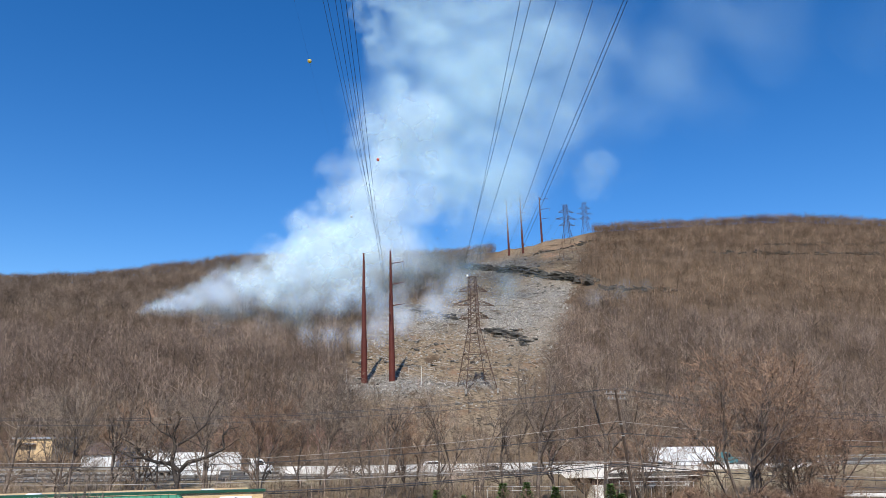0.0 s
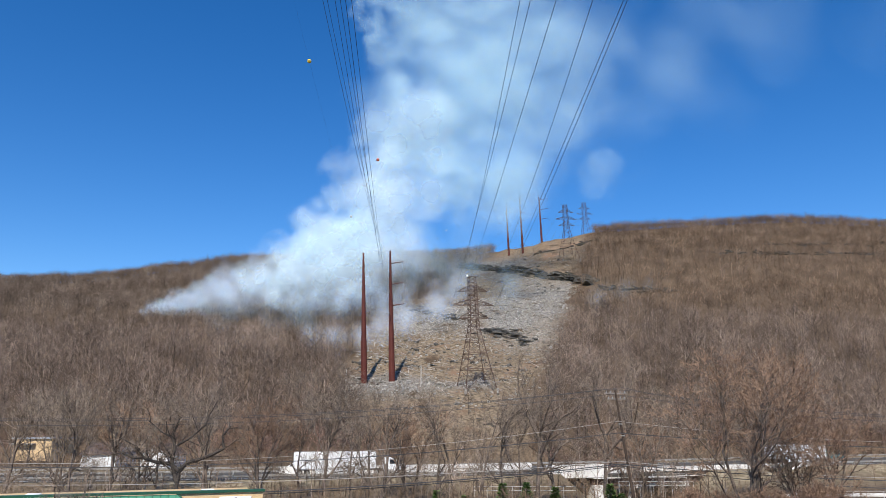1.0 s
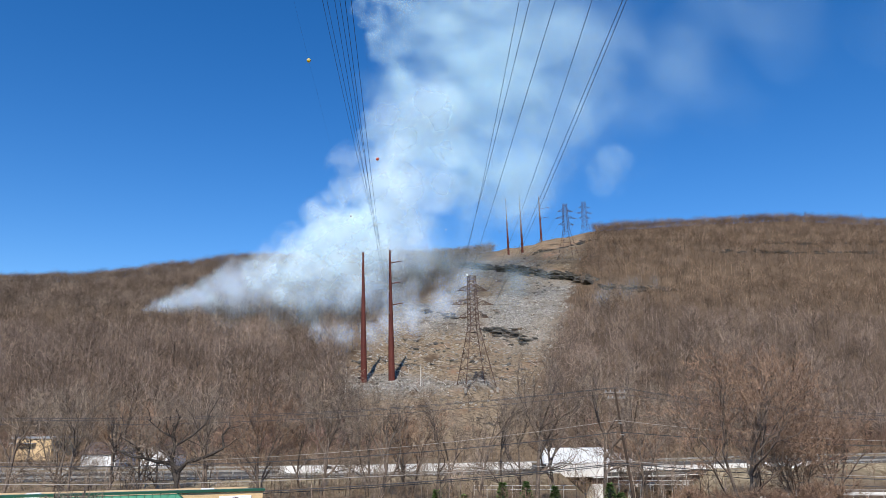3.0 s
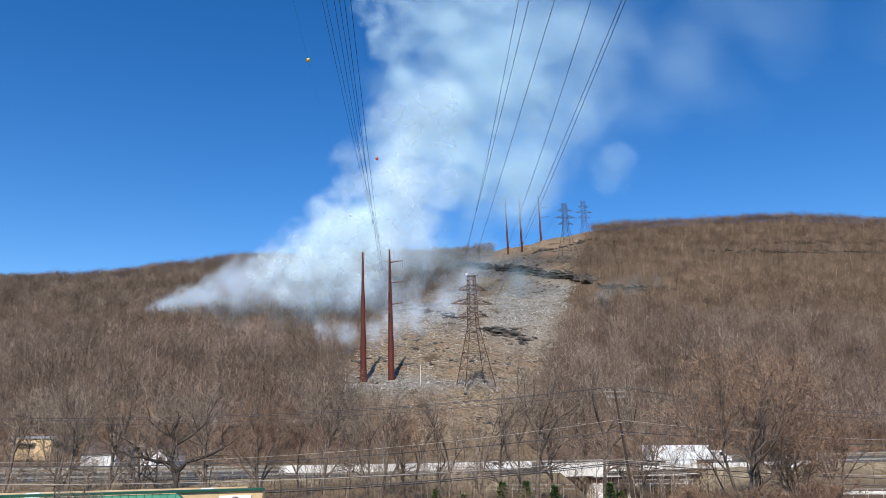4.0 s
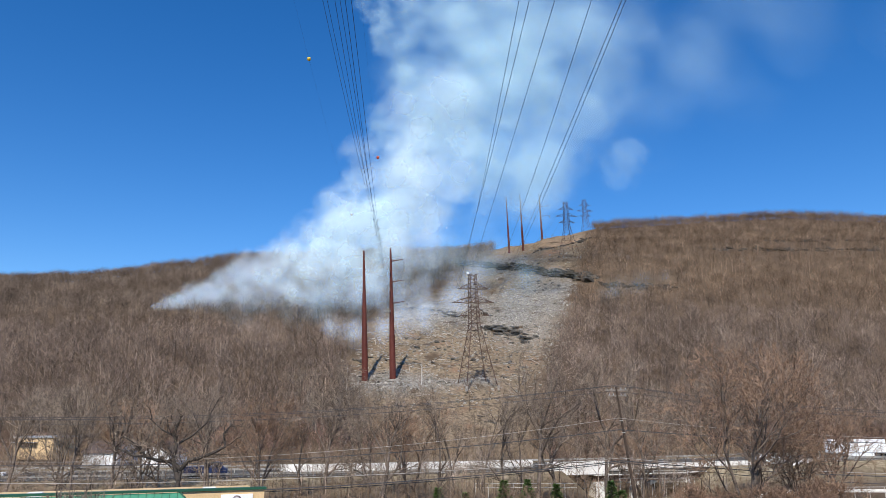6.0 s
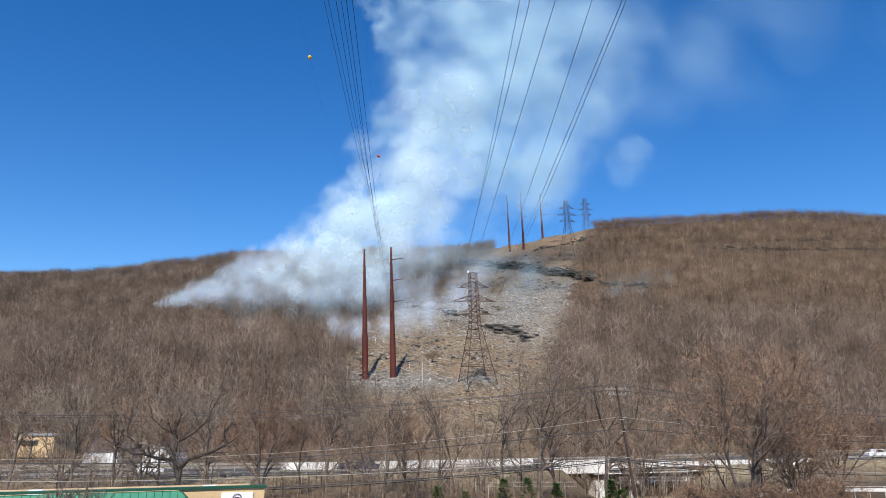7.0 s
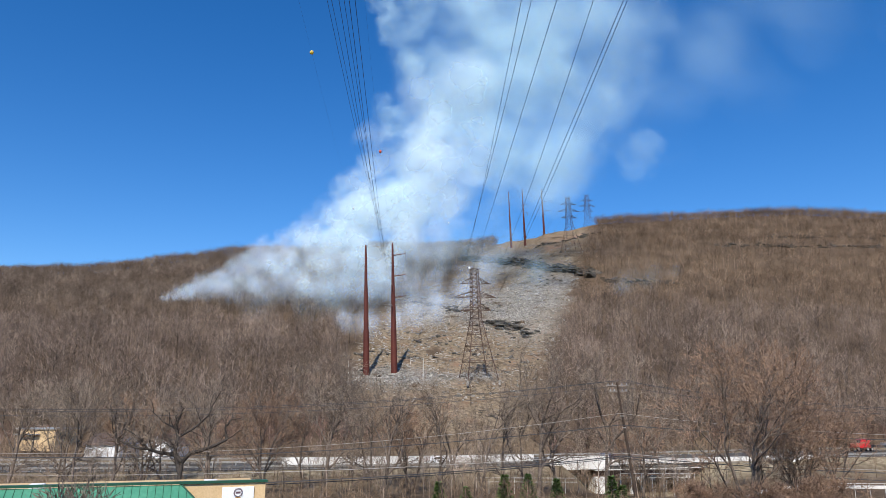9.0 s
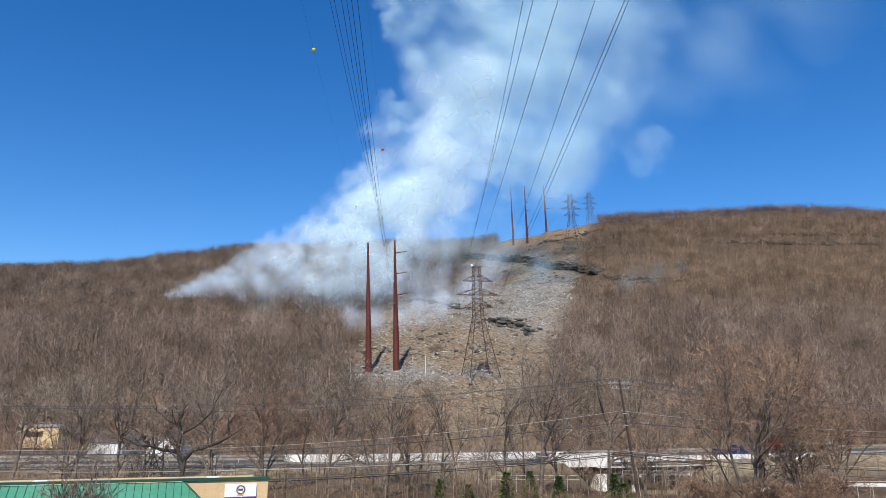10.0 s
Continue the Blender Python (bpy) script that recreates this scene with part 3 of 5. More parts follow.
plant("brush", "low dry brush scattered over the cleared strip", x, y, SHRUB, (0.4, 1.15), M_BRUSH, M_BRUSH)
x, y = scatter(-30, 30, 178, 226, 7.0, lambda x, y: (cleared(x, y) > -3) & (y > road_y(x) + 24))
plant("strip_saplings", "thin bare saplings at the foot of the cleared strip", x, y, MIDDLE, (0.3, 0.6), M_BARK, M_TWIG)
SCRUB = [tree_template(350 + i, 6, 12, 1.6, 2.2, 0.05, 0.03, 1) for i in range(6)]
x, y = scatter(-45, 150, 190, 600, 2.9, lambda x, y: (cleared(x, y) > -3) & (waves(x, y, 12, 6.1) > -0.3) & (y > road_y(x) + 20))
plant("cut_scrub", "pale cut brush and dead stems on the cleared strip", x, y, SCRUB, (0.25, 0.8), M_STRAW, M_STRAW)
x, y = scatter(-110, 130, 62, 205, 2.4, lambda x, y: visible(x, y) & ((y < road_y(x) - 15) | (y > road_y(x) + 16)) & (waves(x, y, 8, 1.1) > -0.35) & ((x < 44) | (y > road_y(x)) | (rng.random(len(x)) < 0.3))
               & ~((x < -10) & (y < 82)) & ~((abs(x - 38) < 11) & (y > 122)))
plant("roadside_brush", "leafless roadside brush beside the highway", x, y, SHRUB, (0.35, 1.0), M_BRUSH, M_BRUSH)
x, y = scatter(-80, 100, 86, 124, 3.9, lambda x, y: visible(x, y) & (x < 36) & (y < road_y(x) - 18) & (waves(x, y, 7, 4.1) > -0.15) & ~((x < -10) & (y < 90)) & ~((abs(x - 38) < 9) & (y > 118)))
THIN = [tree_template(330 + i, 8, 34, 0.8, 7.0, 0.055, 0.018, 2) for i in range(7)]
plant("roadside_saplings", "thin upright leafless saplings in front of the highway", x, y, THIN, (0.65, 1.25), M_STEM, M_STEM)


# ---- rocks and fallen wood of the cleared strip ----
def stones(name, label, x, y, lo, hi, mat, flat=0.55):
    n = len(x)
    z = ground_z(x, y)
    base = np.array([(a, b, c) for c in (-1, 1) for b in (-1, 1) for a in (-1, 1)], float)
    f = np.array([(0, 2, 3), (0, 3, 1), (4, 5, 7), (4, 7, 6), (0, 1, 5), (0, 5, 4), (2, 6, 7), (2, 7, 3), (0, 4, 6), (0, 6, 2), (1, 3, 7), (1, 7, 5)])
    s = lo + (hi - lo) * rng.random(n) ** 2.2
    v = base[None] * (1 + rng.uniform(-0.4, 0.25, (n, 8, 3)))
    v = v * np.stack([s, s * rng.uniform(0.6, 1, n), s * flat * rng.uniform(0.6, 1.2, n)], -1)[:, None]
    a = rng.uniform(0, 6.283, n)[:, None]
    t = rng.normal(0, 0.35, n)[:, None]
    vx, vz = v[..., 0] * np.cos(t) - v[..., 2] * np.sin(t), v[..., 0] * np.sin(t) + v[..., 2] * np.cos(t)
    w = np.stack([vx * np.cos(a) - v[..., 1] * np.sin(a) + x[:, None], vx * np.sin(a) + v[..., 1] * np.cos(a) + y[:, None], vz + z[:, None] + 0.1 * s[:, None]], -1)
    me = mesh_arrays(name, w.reshape(-1, 3), (f[None] + 8 * np.arange(n)[:, None, None]).reshape(-1, 3))
    return tagged(part(name, me, mat), label, "stones", kind="stuff")


x, y = scatter(-45, 130, 215, 590, 1.15, lambda x, y: (cleared(x, y) > 1) & (rng.random(len(x)) < np.where(y < 350, 0.26, 0.10) + 0.75 * stony(x, y)))
stones("scree", "pale grey broken scree on the cleared slope", x, y, 0.12, 0.60, M_SCREE)
x, y = scatter(-40, 125, 250, 575, 5.5, lambda x, y: (cleared(x, y) > 2) & (waves(x, y, 14, 7.7) > 0.4))
stones("boulders", "dark angular boulders scattered on the cleared slope", x, y, 0.3, 1.2, M_ROCK, 0.5)
x, y = scatter(-36, 16, 224, 264, 0.8, lambda x, y: (cleared(x, y) > 0) & (((x + 20) / 22) ** 2 + ((y - 243) / 15) ** 2 < 1))
stones("gravel_pad", "grey crushed-stone pad round the pole bases", x, y, 0.10, 0.26, M_SCREE)


def outcrop(name, label, x0, y0, x1, y1, layers, count, seed, size=3.2):
    """Dark layered slabs along a line on the slope."""
    r = np.random.default_rng(seed)
    g = thing(name, label, "rock outcrop", at=(x0, y0, gz(x0, y0)))
    for i in range(count):
        k = r.random()
        x, y = x0 + (x1 - x0) * k + r.normal(0, 1.5), y0 + (y1 - y0) * k + r.normal(0, 2.5)
        lay = int(r.integers(layers))
        w, d, h = size * r.uniform(0.5, 1.8), size * r.uniform(0.4, 0.8), size * r.uniform(0.07, 0.17)
        s = Shape()
        m = 6
        rim = [(w * math.cos(6.283 * (j + r.uniform(-0.3, 0.3)) / m) * r.uniform(0.65, 1.15), d * math.sin(6.283 * (j + r.uniform(-0.3, 0.3)) / m) * r.uniform(0.65, 1.15)) for j in range(m)]
        s.v = [(a * 0.95, b * 0.9, -h) for a, b in rim] + [(a, b, h + r.uniform(-0.06, 0.06)) for a, b in rim]
        s.f = [(j, (j + 1) % m, m + (j + 1) % m, m + j) for j in range(m)] + [tuple(range(m - 1, -1, -1)), tuple(range(m, 2 * m))]
        o = part("slab", s, M_ROCK, g)
        o.matrix_basis = pose(x - x0, y - y0 + lay * 0.5, gz(x, y) - gz(x0, y0) + 0.1 + lay * size * 0.22, r.normal(0, 6), r.normal(8, 7), r.normal(0, 20))


outcrop("rock_ledge", "long dark layered rock ledge across the cleared slope", 13, 541, 38, 522, 7, 80, 1, 3.0)
outcrop("rock_ledge", "dark stepped rock ledge below a stony dome", 38, 517, 61, 468, 7, 90, 12, 2.8)
outcrop("rock_ledge", "dark layered rock ledge beside the woods", 62, 467, 92, 434, 9, 110, 9, 3.0)
outcrop("rock_ledge", "dark tilted rock slabs on the cleared slope", 20, 336, 36, 314, 6, 56, 2, 2.1)
outcrop("rock_ledge", "broken grey slabs amid scree", -14, 360, 8, 350, 3, 34, 3, 1.8)
outcrop("rock_ledge", "low rock ledge at the edge of the woods", 95, 425, 132, 409, 4, 44, 4, 2.2)
outcrop("rock_ledge", "rock ledge just below the ridge", 74, 575, 128, 580, 3, 34, 5, 2.6)
outcrop("rock_ledge", "weathered ledge among bare trees high on the slope", 190, 496, 330, 510, 3, 60, 6, 2.6)
outcrop("rock_ledge", "long low ledge among bare trees below the ridge", 240, 545, 380, 560, 3, 44, 10, 2.8)
outcrop("rock_ledge", "small dark slab lying on dry grass", 11.5, 210.5, 15.5, 208.5, 2, 8, 7, 1.0)
outcrop("rock_ledge", "low dark ledge beside the pole bases", -40, 272, -6, 276, 2, 22, 8, 1.2)
logs = Shape()
lr = np.random.default_rng(5)
for i in range(860):
    yy = lr.uniform(225, 440)
    xx = lr.uniform(-40, 88)
    if i > 620:
        xx, yy = lr.uniform(-22, 14), lr.uniform(318, 372)
    elif cleared(xx, yy) < 0 or (waves(xx, yy, 17, 5.0) < 0.0 and lr.random() < 0.75):
        continue
    a, ln, up = lr.uniform(0, 6.283), lr.uniform(1.5, 5.0), lr.uniform(0.0, 0.3)
    p = Vector((xx, yy, gz(xx, yy) + 0.15))
    q = Vector((xx + math.cos(a) * ln, yy + math.sin(a) * ln, 0))
    q.z = gz(q.x, q.y) + 0.2 + up * ln * 0.6
    logs.tube(p, q, 0.12, 0.05, 5)
    for j in range(3):
        k = p.lerp(q, lr.uniform(0.3, 0.9))
        logs.tube(k, k + Vector((lr.normal(0, 0.8), lr.normal(0, 0.8), lr.uniform(0.2, 1.2))), 0.05, 0.0, 3)
tagged(part("felled_trees", logs, M_LOG), "bleached felled trunks and branches strewn on the slope", "dead wood", kind="stuff")


# ---- power lines ----
def ring_tube(s, profile, sides):
    """A many-sided upright shaft through (z, radius) pairs."""
    for (z0, r0), (z1, r1) in zip(profile, profile[1:]):
        s.tube((0, 0, z0), (0, 0, z1), r0, r1, sides)
    return s


LEAN = 1.8  # all the masts stand a little out of plumb


def steel_pole(x, y, h, arms, label, r0=1.15, r1=0.30, side=1):
    z = gz(x, y)
    t = thing("steel_power_pole", label, "power pole", "steel poles of the power line", at=(x, y, z - 0.2))
    t.matrix_basis = pose(x, y, z - 0.2, 0, -LEAN, 0)
    part("shaft", ring_tube(Shape(), [(0, r0), (h * 0.33, r0 * 0.8 + r1 * 0.2), (h * 0.34, r0 * 0.74 + r1 * 0.2), (h * 0.66, r0 * 0.42 + r1 * 0.55), (h * 0.67, r0 * 0.38 + r1 * 0.52), (h, r1)], 12), M_RUST, t)
    part("base_plate", ring_tube(Shape(), [(-0.6, r0 + 0.25), (0.22, r0 + 0.25)], 12), M_SCREE, t, "pale concrete footing")
    for az, ln in arms:
        s = Shape()
        s.tube((0, 0, az), (ln * side, 0, az + abs(ln) * 0.14), 0.22, 0.10, 8)
        part("arm", s, M_RUST, t)
        ins = Shape()
        for j in range(9):
            ins.tube((ln * side, 0, az + abs(ln) * 0.14 - 0.25 - 0.3 * j), (ln * side, 0, az + abs(ln) * 0.14 - 0.45 - 0.3 * j), 0.14, 0.05, 8)
        part("insulator", ins, M_GLASSY, t, "grey glazed insulator string")
        dead = Shape()
        for j in range(8):
            dead.tube((-0.35 - 0.0 * j, -0.8 - 0.3 * j, az - 3.0), (-0.35, -1.0 - 0.3 * j, az - 3.0), 0.15, 0.06, 8)
        part("insulator", dead, M_GLASSY, t, "grey glazed insulator string")
    return t


P1 = (-26.8, 250.0)
P2 = (-17.3, 250.0)
steel_pole(*P1, 46.0, [], "tall tapered rust-red steel pole without arms")
steel_pole(*P2, 46.2, [(41.5, 4.6), (34.0, 4.6), (26.4, 4.6)], "tall rust-red steel pole with three arms")
steel_pole(56.5, 600, 50.5, [], "distant rusty steel pole without arms on the ridge", 0.95, 0.3)
steel_pole(67.3, 590, 50.5, [(43, 3.5), (36, 3.5), (29, 3.5)], "distant rusty steel pole with short arms on the ridge", 1.0, 0.35)
steel_pole(89.0, 628, 46.0, [(43.5, 8.0), (34.0, 8.5), (25, 8.0)], "distant rusty steel pole with three long arms on the ridge", 1.0, 0.5)


def lattice_tower(x, y, h, base_w, waist_w, label, rz=8.0, thick=1.0):
    """Four legs that narrow to a waist, a straight head with three pairs of arms, and bracing."""
    t = thing("lattice_tower", label, "pylon", "lattice towers of the power line", at=(x, y, gz(x, y) - 0.3))
    t.matrix_basis = pose(x, y, gz(x, y) - 0.3, 0, -LEAN, rz)
    waist = h * 0.55
    rod = 0.11 * thick

    def half(z):
        return base_w / 2 + (waist_w / 2 - base_w / 2) * z / waist if z < waist else waist_w / 2 - (waist_w * 0.14) * (z - waist) / (h - waist)

    for sx in (-1, 1):
        for sy in (-1, 1):
            s = Shape()
            s.tube((sx * half(0), sy * half(0), -1.0), (sx * half(waist), sy * half(waist), waist), rod * 1.5, rod * 1.3, 4)
            s.tube((sx * half(waist), sy * half(waist), waist), (sx * half(h), sy * half(h), h), rod * 1.3, rod, 4)
            part("leg", s, M_LATTICE, t)
            part("footing", Shape().tube((sx * half(0), sy * half(0), -1.2), (sx * half(0), sy * half(0), 0.35), 0.45, 0.4, 8), M_SCREE, t, "grey concrete footing")
    levels = [0.0]
    while levels[-1] < h - 0.8:
        levels.append(min(h, levels[-1] + max(1.5, half(levels[-1]) * 1.25)))
    for face in range(4):
        c, sn = (1, 0, -1, 0)[face], (0, 1, 0, -1)[face]
        s = Shape()
        for a, b in zip(levels, levels[1:]):
            def at(k, z):
                u, v = k * half(z), half(z)
                return (u * c - v * sn, u * sn + v * c, z)
            s.tube(at(-1, a), at(1, b), rod * 0.55, rod * 0.55, 3)
            s.tube(at(1, a), at(-1, b), rod * 0.55, rod * 0.55, 3)
            s.tube(at(-1, b), at(1, b), rod * 0.8, rod * 0.8, 3)
        part("bracing", s, M_LATTICE, t)
    tips = []
    for az, ln in ((h * 0.87, 5.0), (h * 0.745, 7.2), (h * 0.63, 5.2)):
        for sx in (-1, 1):
            s = Shape()
            w = half(az)
            tip = Vector((sx * (ln + 0.3), 0, az))
            for sy in (-1, 1):
                s.tube((sx * w, sy * w, az), tip, rod, rod * 0.8, 4)
                s.tube((sx * w, sy * w, az + 1.9), tip, rod, rod * 0.8, 4)
                lo, hi = Vector((sx * w, sy * w, az)), Vector((sx * w, sy * w, az + 1.9))
                for k in (0.25, 0.5, 0.75):
                    s.tube(lo.lerp(tip, k), hi.lerp(tip, k - 0.12), rod * 0.6, rod * 0.6, 3)
            part("crossarm", s, M_LATTICE, t)
            ins = Shape()
            for j in range(8):
                ins.tube((tip.x, -0.2 - 0.28 * j, az - 0.1), (tip.x, -0.4 - 0.28 * j, az - 0.1), 0.15, 0.06, 8)
            part("insulator", ins, M_GLASSY, t, "grey glazed insulator string")
            tips.append(t.matrix_basis @ tip)
    cap = Shape()
    for sx in (-1, 1):
        cap.tube((sx * half(h), 0, h - 0.2), (sx * (half(h) + 1.4), 0, h + 0.6), rod, rod * 0.7, 4)
    for k in (-1, 1):
        cap.tube((-half(h), k * half(h), h), (half(h), k * half(h), h), rod, rod, 4)
        cap.tube((k * half(h), -half(h), h), (k * half(h), half(h), h), rod, rod, 4)
    part("cap", cap, M_LATTICE, t)
    if h < 40:
        part("aerial_box", Shape().box(-half(h) - 0.9, -0.35, h + 0.1, -half(h) - 0.3, 0.3, h + 0.8), M_WHITE, t, "small white box on the tower top", bevel=0.05)
    return tips


TIPS = lattice_tower(10.9, 239.0, 37.5, 10.8, 3.0, "rusty lattice pylon with three pairs of crossarms", 16)
TIPS2 = lattice_tower(88.4, 494.0, 40.9, 12.5, 3.6, "distant rusty lattice pylon below the ridge", 8, 0.95)
TIPS3 = lattice_tower(135.8, 660.0, 43.0, 11.0, 4.2, "distant grey lattice pylon behind the ridge", 8, 0.85)


def wire(label, points, r, mat=None, name="power_line", group="power line conductors"):
    s = Shape()
    for a, b in zip(points, points[1:]):
        s.tube(a, b, r, r, 4, False)
    return tagged(part(name, s, mat or M_WIRE), label, "cable", group)


def span(p, q, sag, n=24):
    p, q = Vector(p), Vector(q)
    return [p.lerp(q, i / n) - Vector((0, 0, 4 * sag * (i / n) * (1 - i / n))) for i in range(n + 1)]


def overhead(attach, x_over, z_low, y_low, n=40):
    """A conductor that hangs from attach towards and past the viewer, lowest at y_low."""
    x0, y0, z0 = attach
    c = (z0 - z_low) / (y0 - y_low) ** 2
    out = []
    for i in range(n + 1):
        y = y0 + (-130 - y0) * i / n
        out.append(Vector((x0 + (x_over - x0) * (y0 - y) / (y0 - 55), y, z_low + c * (y - y_low) ** 2)))
    return out


zp = gz(*P2)
for dx in (-0.22, 0.22):
    wire("thin dark twin conductor of the power line", overhead((P2[0] - 1.55 + dx, 247, zp + 38.5), -11.2 + dx, 48.5, 40), 0.025)
    wire("thin dark twin conductor of the power line", overhead((P2[0] - 1.3 + dx, 247, zp + 31.0), -8.9 + dx, 43.0, 45), 0.025)
    wire("thin dark twin conductor of the power line", overhead((P2[0] - 1.1 + dx, 247, zp + 23.4), -7.3 + dx, 38.0, 50), 0.025)
for tip, xo, zl in ((TIPS[0], 6.9, 45.0), (TIPS[2], 7.5, 43.6), (TIPS[4], 9.4, 43.3), (TIPS[1], 13.0, 44.0), (TIPS[3], 15.9, 43.8), (TIPS[5], 15.2, 43.3)):
    wire("thin dark conductor of the pylon line", overhead((tip.x, tip.y - 2.5, tip.z - 0.1), xo, min(zl, tip.z - 1.0), 75), 0.028)
for a, b, c in zip(TIPS, TIPS2, TIPS3):
    wire("thin dark conductor of the pylon line", span(a, b, 9), 0.035)
    wire("thin dark conductor of the pylon line", span(b, c, 2), 0.035)
for k, (za, zb) in enumerate(((41.5, 43), (34, 36), (26.4, 29))):
    a = Vector((P2[0] + 4.6 - 0.031 * za, 250, zp + za - 2.5))
    b = Vector((66.2 + 3.5 - 0.031 * zb, 590, gz(66.2, 590) + zb - 2.5))
    wire("thin dark conductor of the power line", span(a, b, 10), 0.03)
# shield wires with marker balls
top1, top2 = Vector((P1[0] - 1.44, 250, gz(*P1) + 45.8)), Vector((P2[0] - 1.45, 250, zp + 46))


def shield(pole_top, x_slope, low, y_low, far_top, sag, balls):
    out = []
    c = (pole_top.z - low) / (250 - y_low) ** 2
    for y in np.linspace(250, -120, 40):
        out.append(Vector((pole_top.x + x_slope * (250 - y), y, low + c * (y - y_low) ** 2)))
    wire("very thin grey shield wire", out, 0.007)
    wire("very thin grey shield wire", span(pole_top, far_top, sag), 0.009)
    for y, mat, label in balls:
        if y < 250:
            p = Vector((pole_top.x + x_slope * (250 - y), y, low + c * (y - y_low) ** 2))
        else:
            k = (y - 250) / (far_top.y - 250)
            p = pole_top.lerp(far_top, k) - Vector((0, 0, 4 * sag * k * (1 - k)))
        b = thing("marker_ball", label, "marker ball", "aerial marker balls", at=p)
        bm = bmesh.new()
        bmesh.ops.create_uvsphere(bm, u_segments=20, v_segments=12, radius=0.31)
        me = bpy.data.meshes.new("shell")
        bm.to_mesh(me)
        bm.free()
        me.polygons.foreach_set("use_smooth", [True] * len(me.polygons))
        part("shell", me, mat, b)
        part("seam", Shape().tube((0, 0, -0.02), (0, 0, 0.02), 0.325, 0.325, 20), M_GREY, b, "grey clamping seam")


shield(top1, 0.0526, 62.4, 110, Vector((55.0, 600, gz(56.5, 600) + 50)), 8, [(100, M_YELLOW, "yellow aerial marker ball on a thin wire"), (190, M_BALL_WHITE, "white aerial marker ball on a thin wire"),
       (357, M_CHARCOAL, "dark aerial marker ball on a thin wire"), (492, M_BALL_WHITE, "white aerial marker ball on a thin wire")])
shield(top2, 0.0488, 61.65, 120, Vector((65.8, 590, gz(67.3, 590) + 50)), 2, [(140, M_BALL_RED, "orange-red aerial marker ball on a thin wire"), (332, M_BALL_WHITE, "white aerial marker ball on a thin wire")])


# ---- roadside pole and its cables ----
UX, UY = 20.0, 85.0
up = thing("utility_pole", "leaning dark wooden utility pole with crossarms", "utility pole", at=(UX + 1.7, UY, gz(UX, UY)), rz=0)
h = 14.7
part("shaft", Shape().tube((0, 0, -0.5), (-1.8, 0, h), 0.19, 0.12, 10), M_POLE_WOOD, up)
for z, w in ((h - 0.35, 1.3), (h - 1.0, 1.1)):
    k = -1.8 * z / h
    part("crossarm", Shape().box(k - w, -0.07, z - 0.06, k + w, 0.07, z + 0.06), M_CROSSARM, up, "grey weathered crossarm")
    for dx in (-0.9, -0.45, 0.45, 0.9):
        part("insulator", Shape().tube((k + dx * w / 1.1, 0, z + 0.06), (k + dx * w / 1.1, 0, z + 0.26), 0.06, 0.04, 8), M_GLASSY, up, "small glazed insulator")
for z in (10.9, 9.6, 6.4):
    part("bracket", Shape().box(-1.8 * z / h - 0.3, -0.25, z - 0.05, -1.8 * z / h + 0.12, -0.12, z + 0.05), M_STEEL, up, "galvanised bracket")


def street_cable(z_pole, z_left, z_right, r, mat, dx=0.0, dy=0.0):
    pts = []
    for xx in np.linspace(-110, UX + dx, 44):
        pts.append(Vector((xx, UY - 0.2 + dy + (xx - UX) * 0.035, z_left + (z_pole - z_left) * ((xx + 42) / (UX + 42)) ** 2)))
    for xx in np.linspace(UX + dx, 130, 36)[1:]:
        pts.append(Vector((xx, UY - 0.2 + dy - (xx - UX) * 0.03, z_right + (z_pole - z_right) * ((xx - 62) / (UX - 62)) ** 2)))
    wire("slack cable strung between roadside utility poles", pts, r, mat, "street_cable", "roadside cables")


street_cable(12.6, 9.1, 9.3, 0.030, M_WIRE, -0.9)
street_cable(12.6, 8.9, 9.1, 0.030, M_WIRE, 0.9, 0.5)
street_cable(12.0, 8.4, 8.6, 0.030, M_WIRE, -0.7, 0.3)
street_cable(8.9, 4.35, 6.4, 0.022, M_WIRE_BRIGHT)
street_cable(7.6, 3.95, 5.9, 0.055, M_WIRE)
street_cable(4.5, 2.1, 2.6, 0.028, M_WIRE_BRIGHT)
street_cable(4.2, 0.9, 2.3, 0.065, M_WIRE)
street_cable(4.0, 0.65, 1.4, 0.050, M_WIRE, 0.0, 0.3)


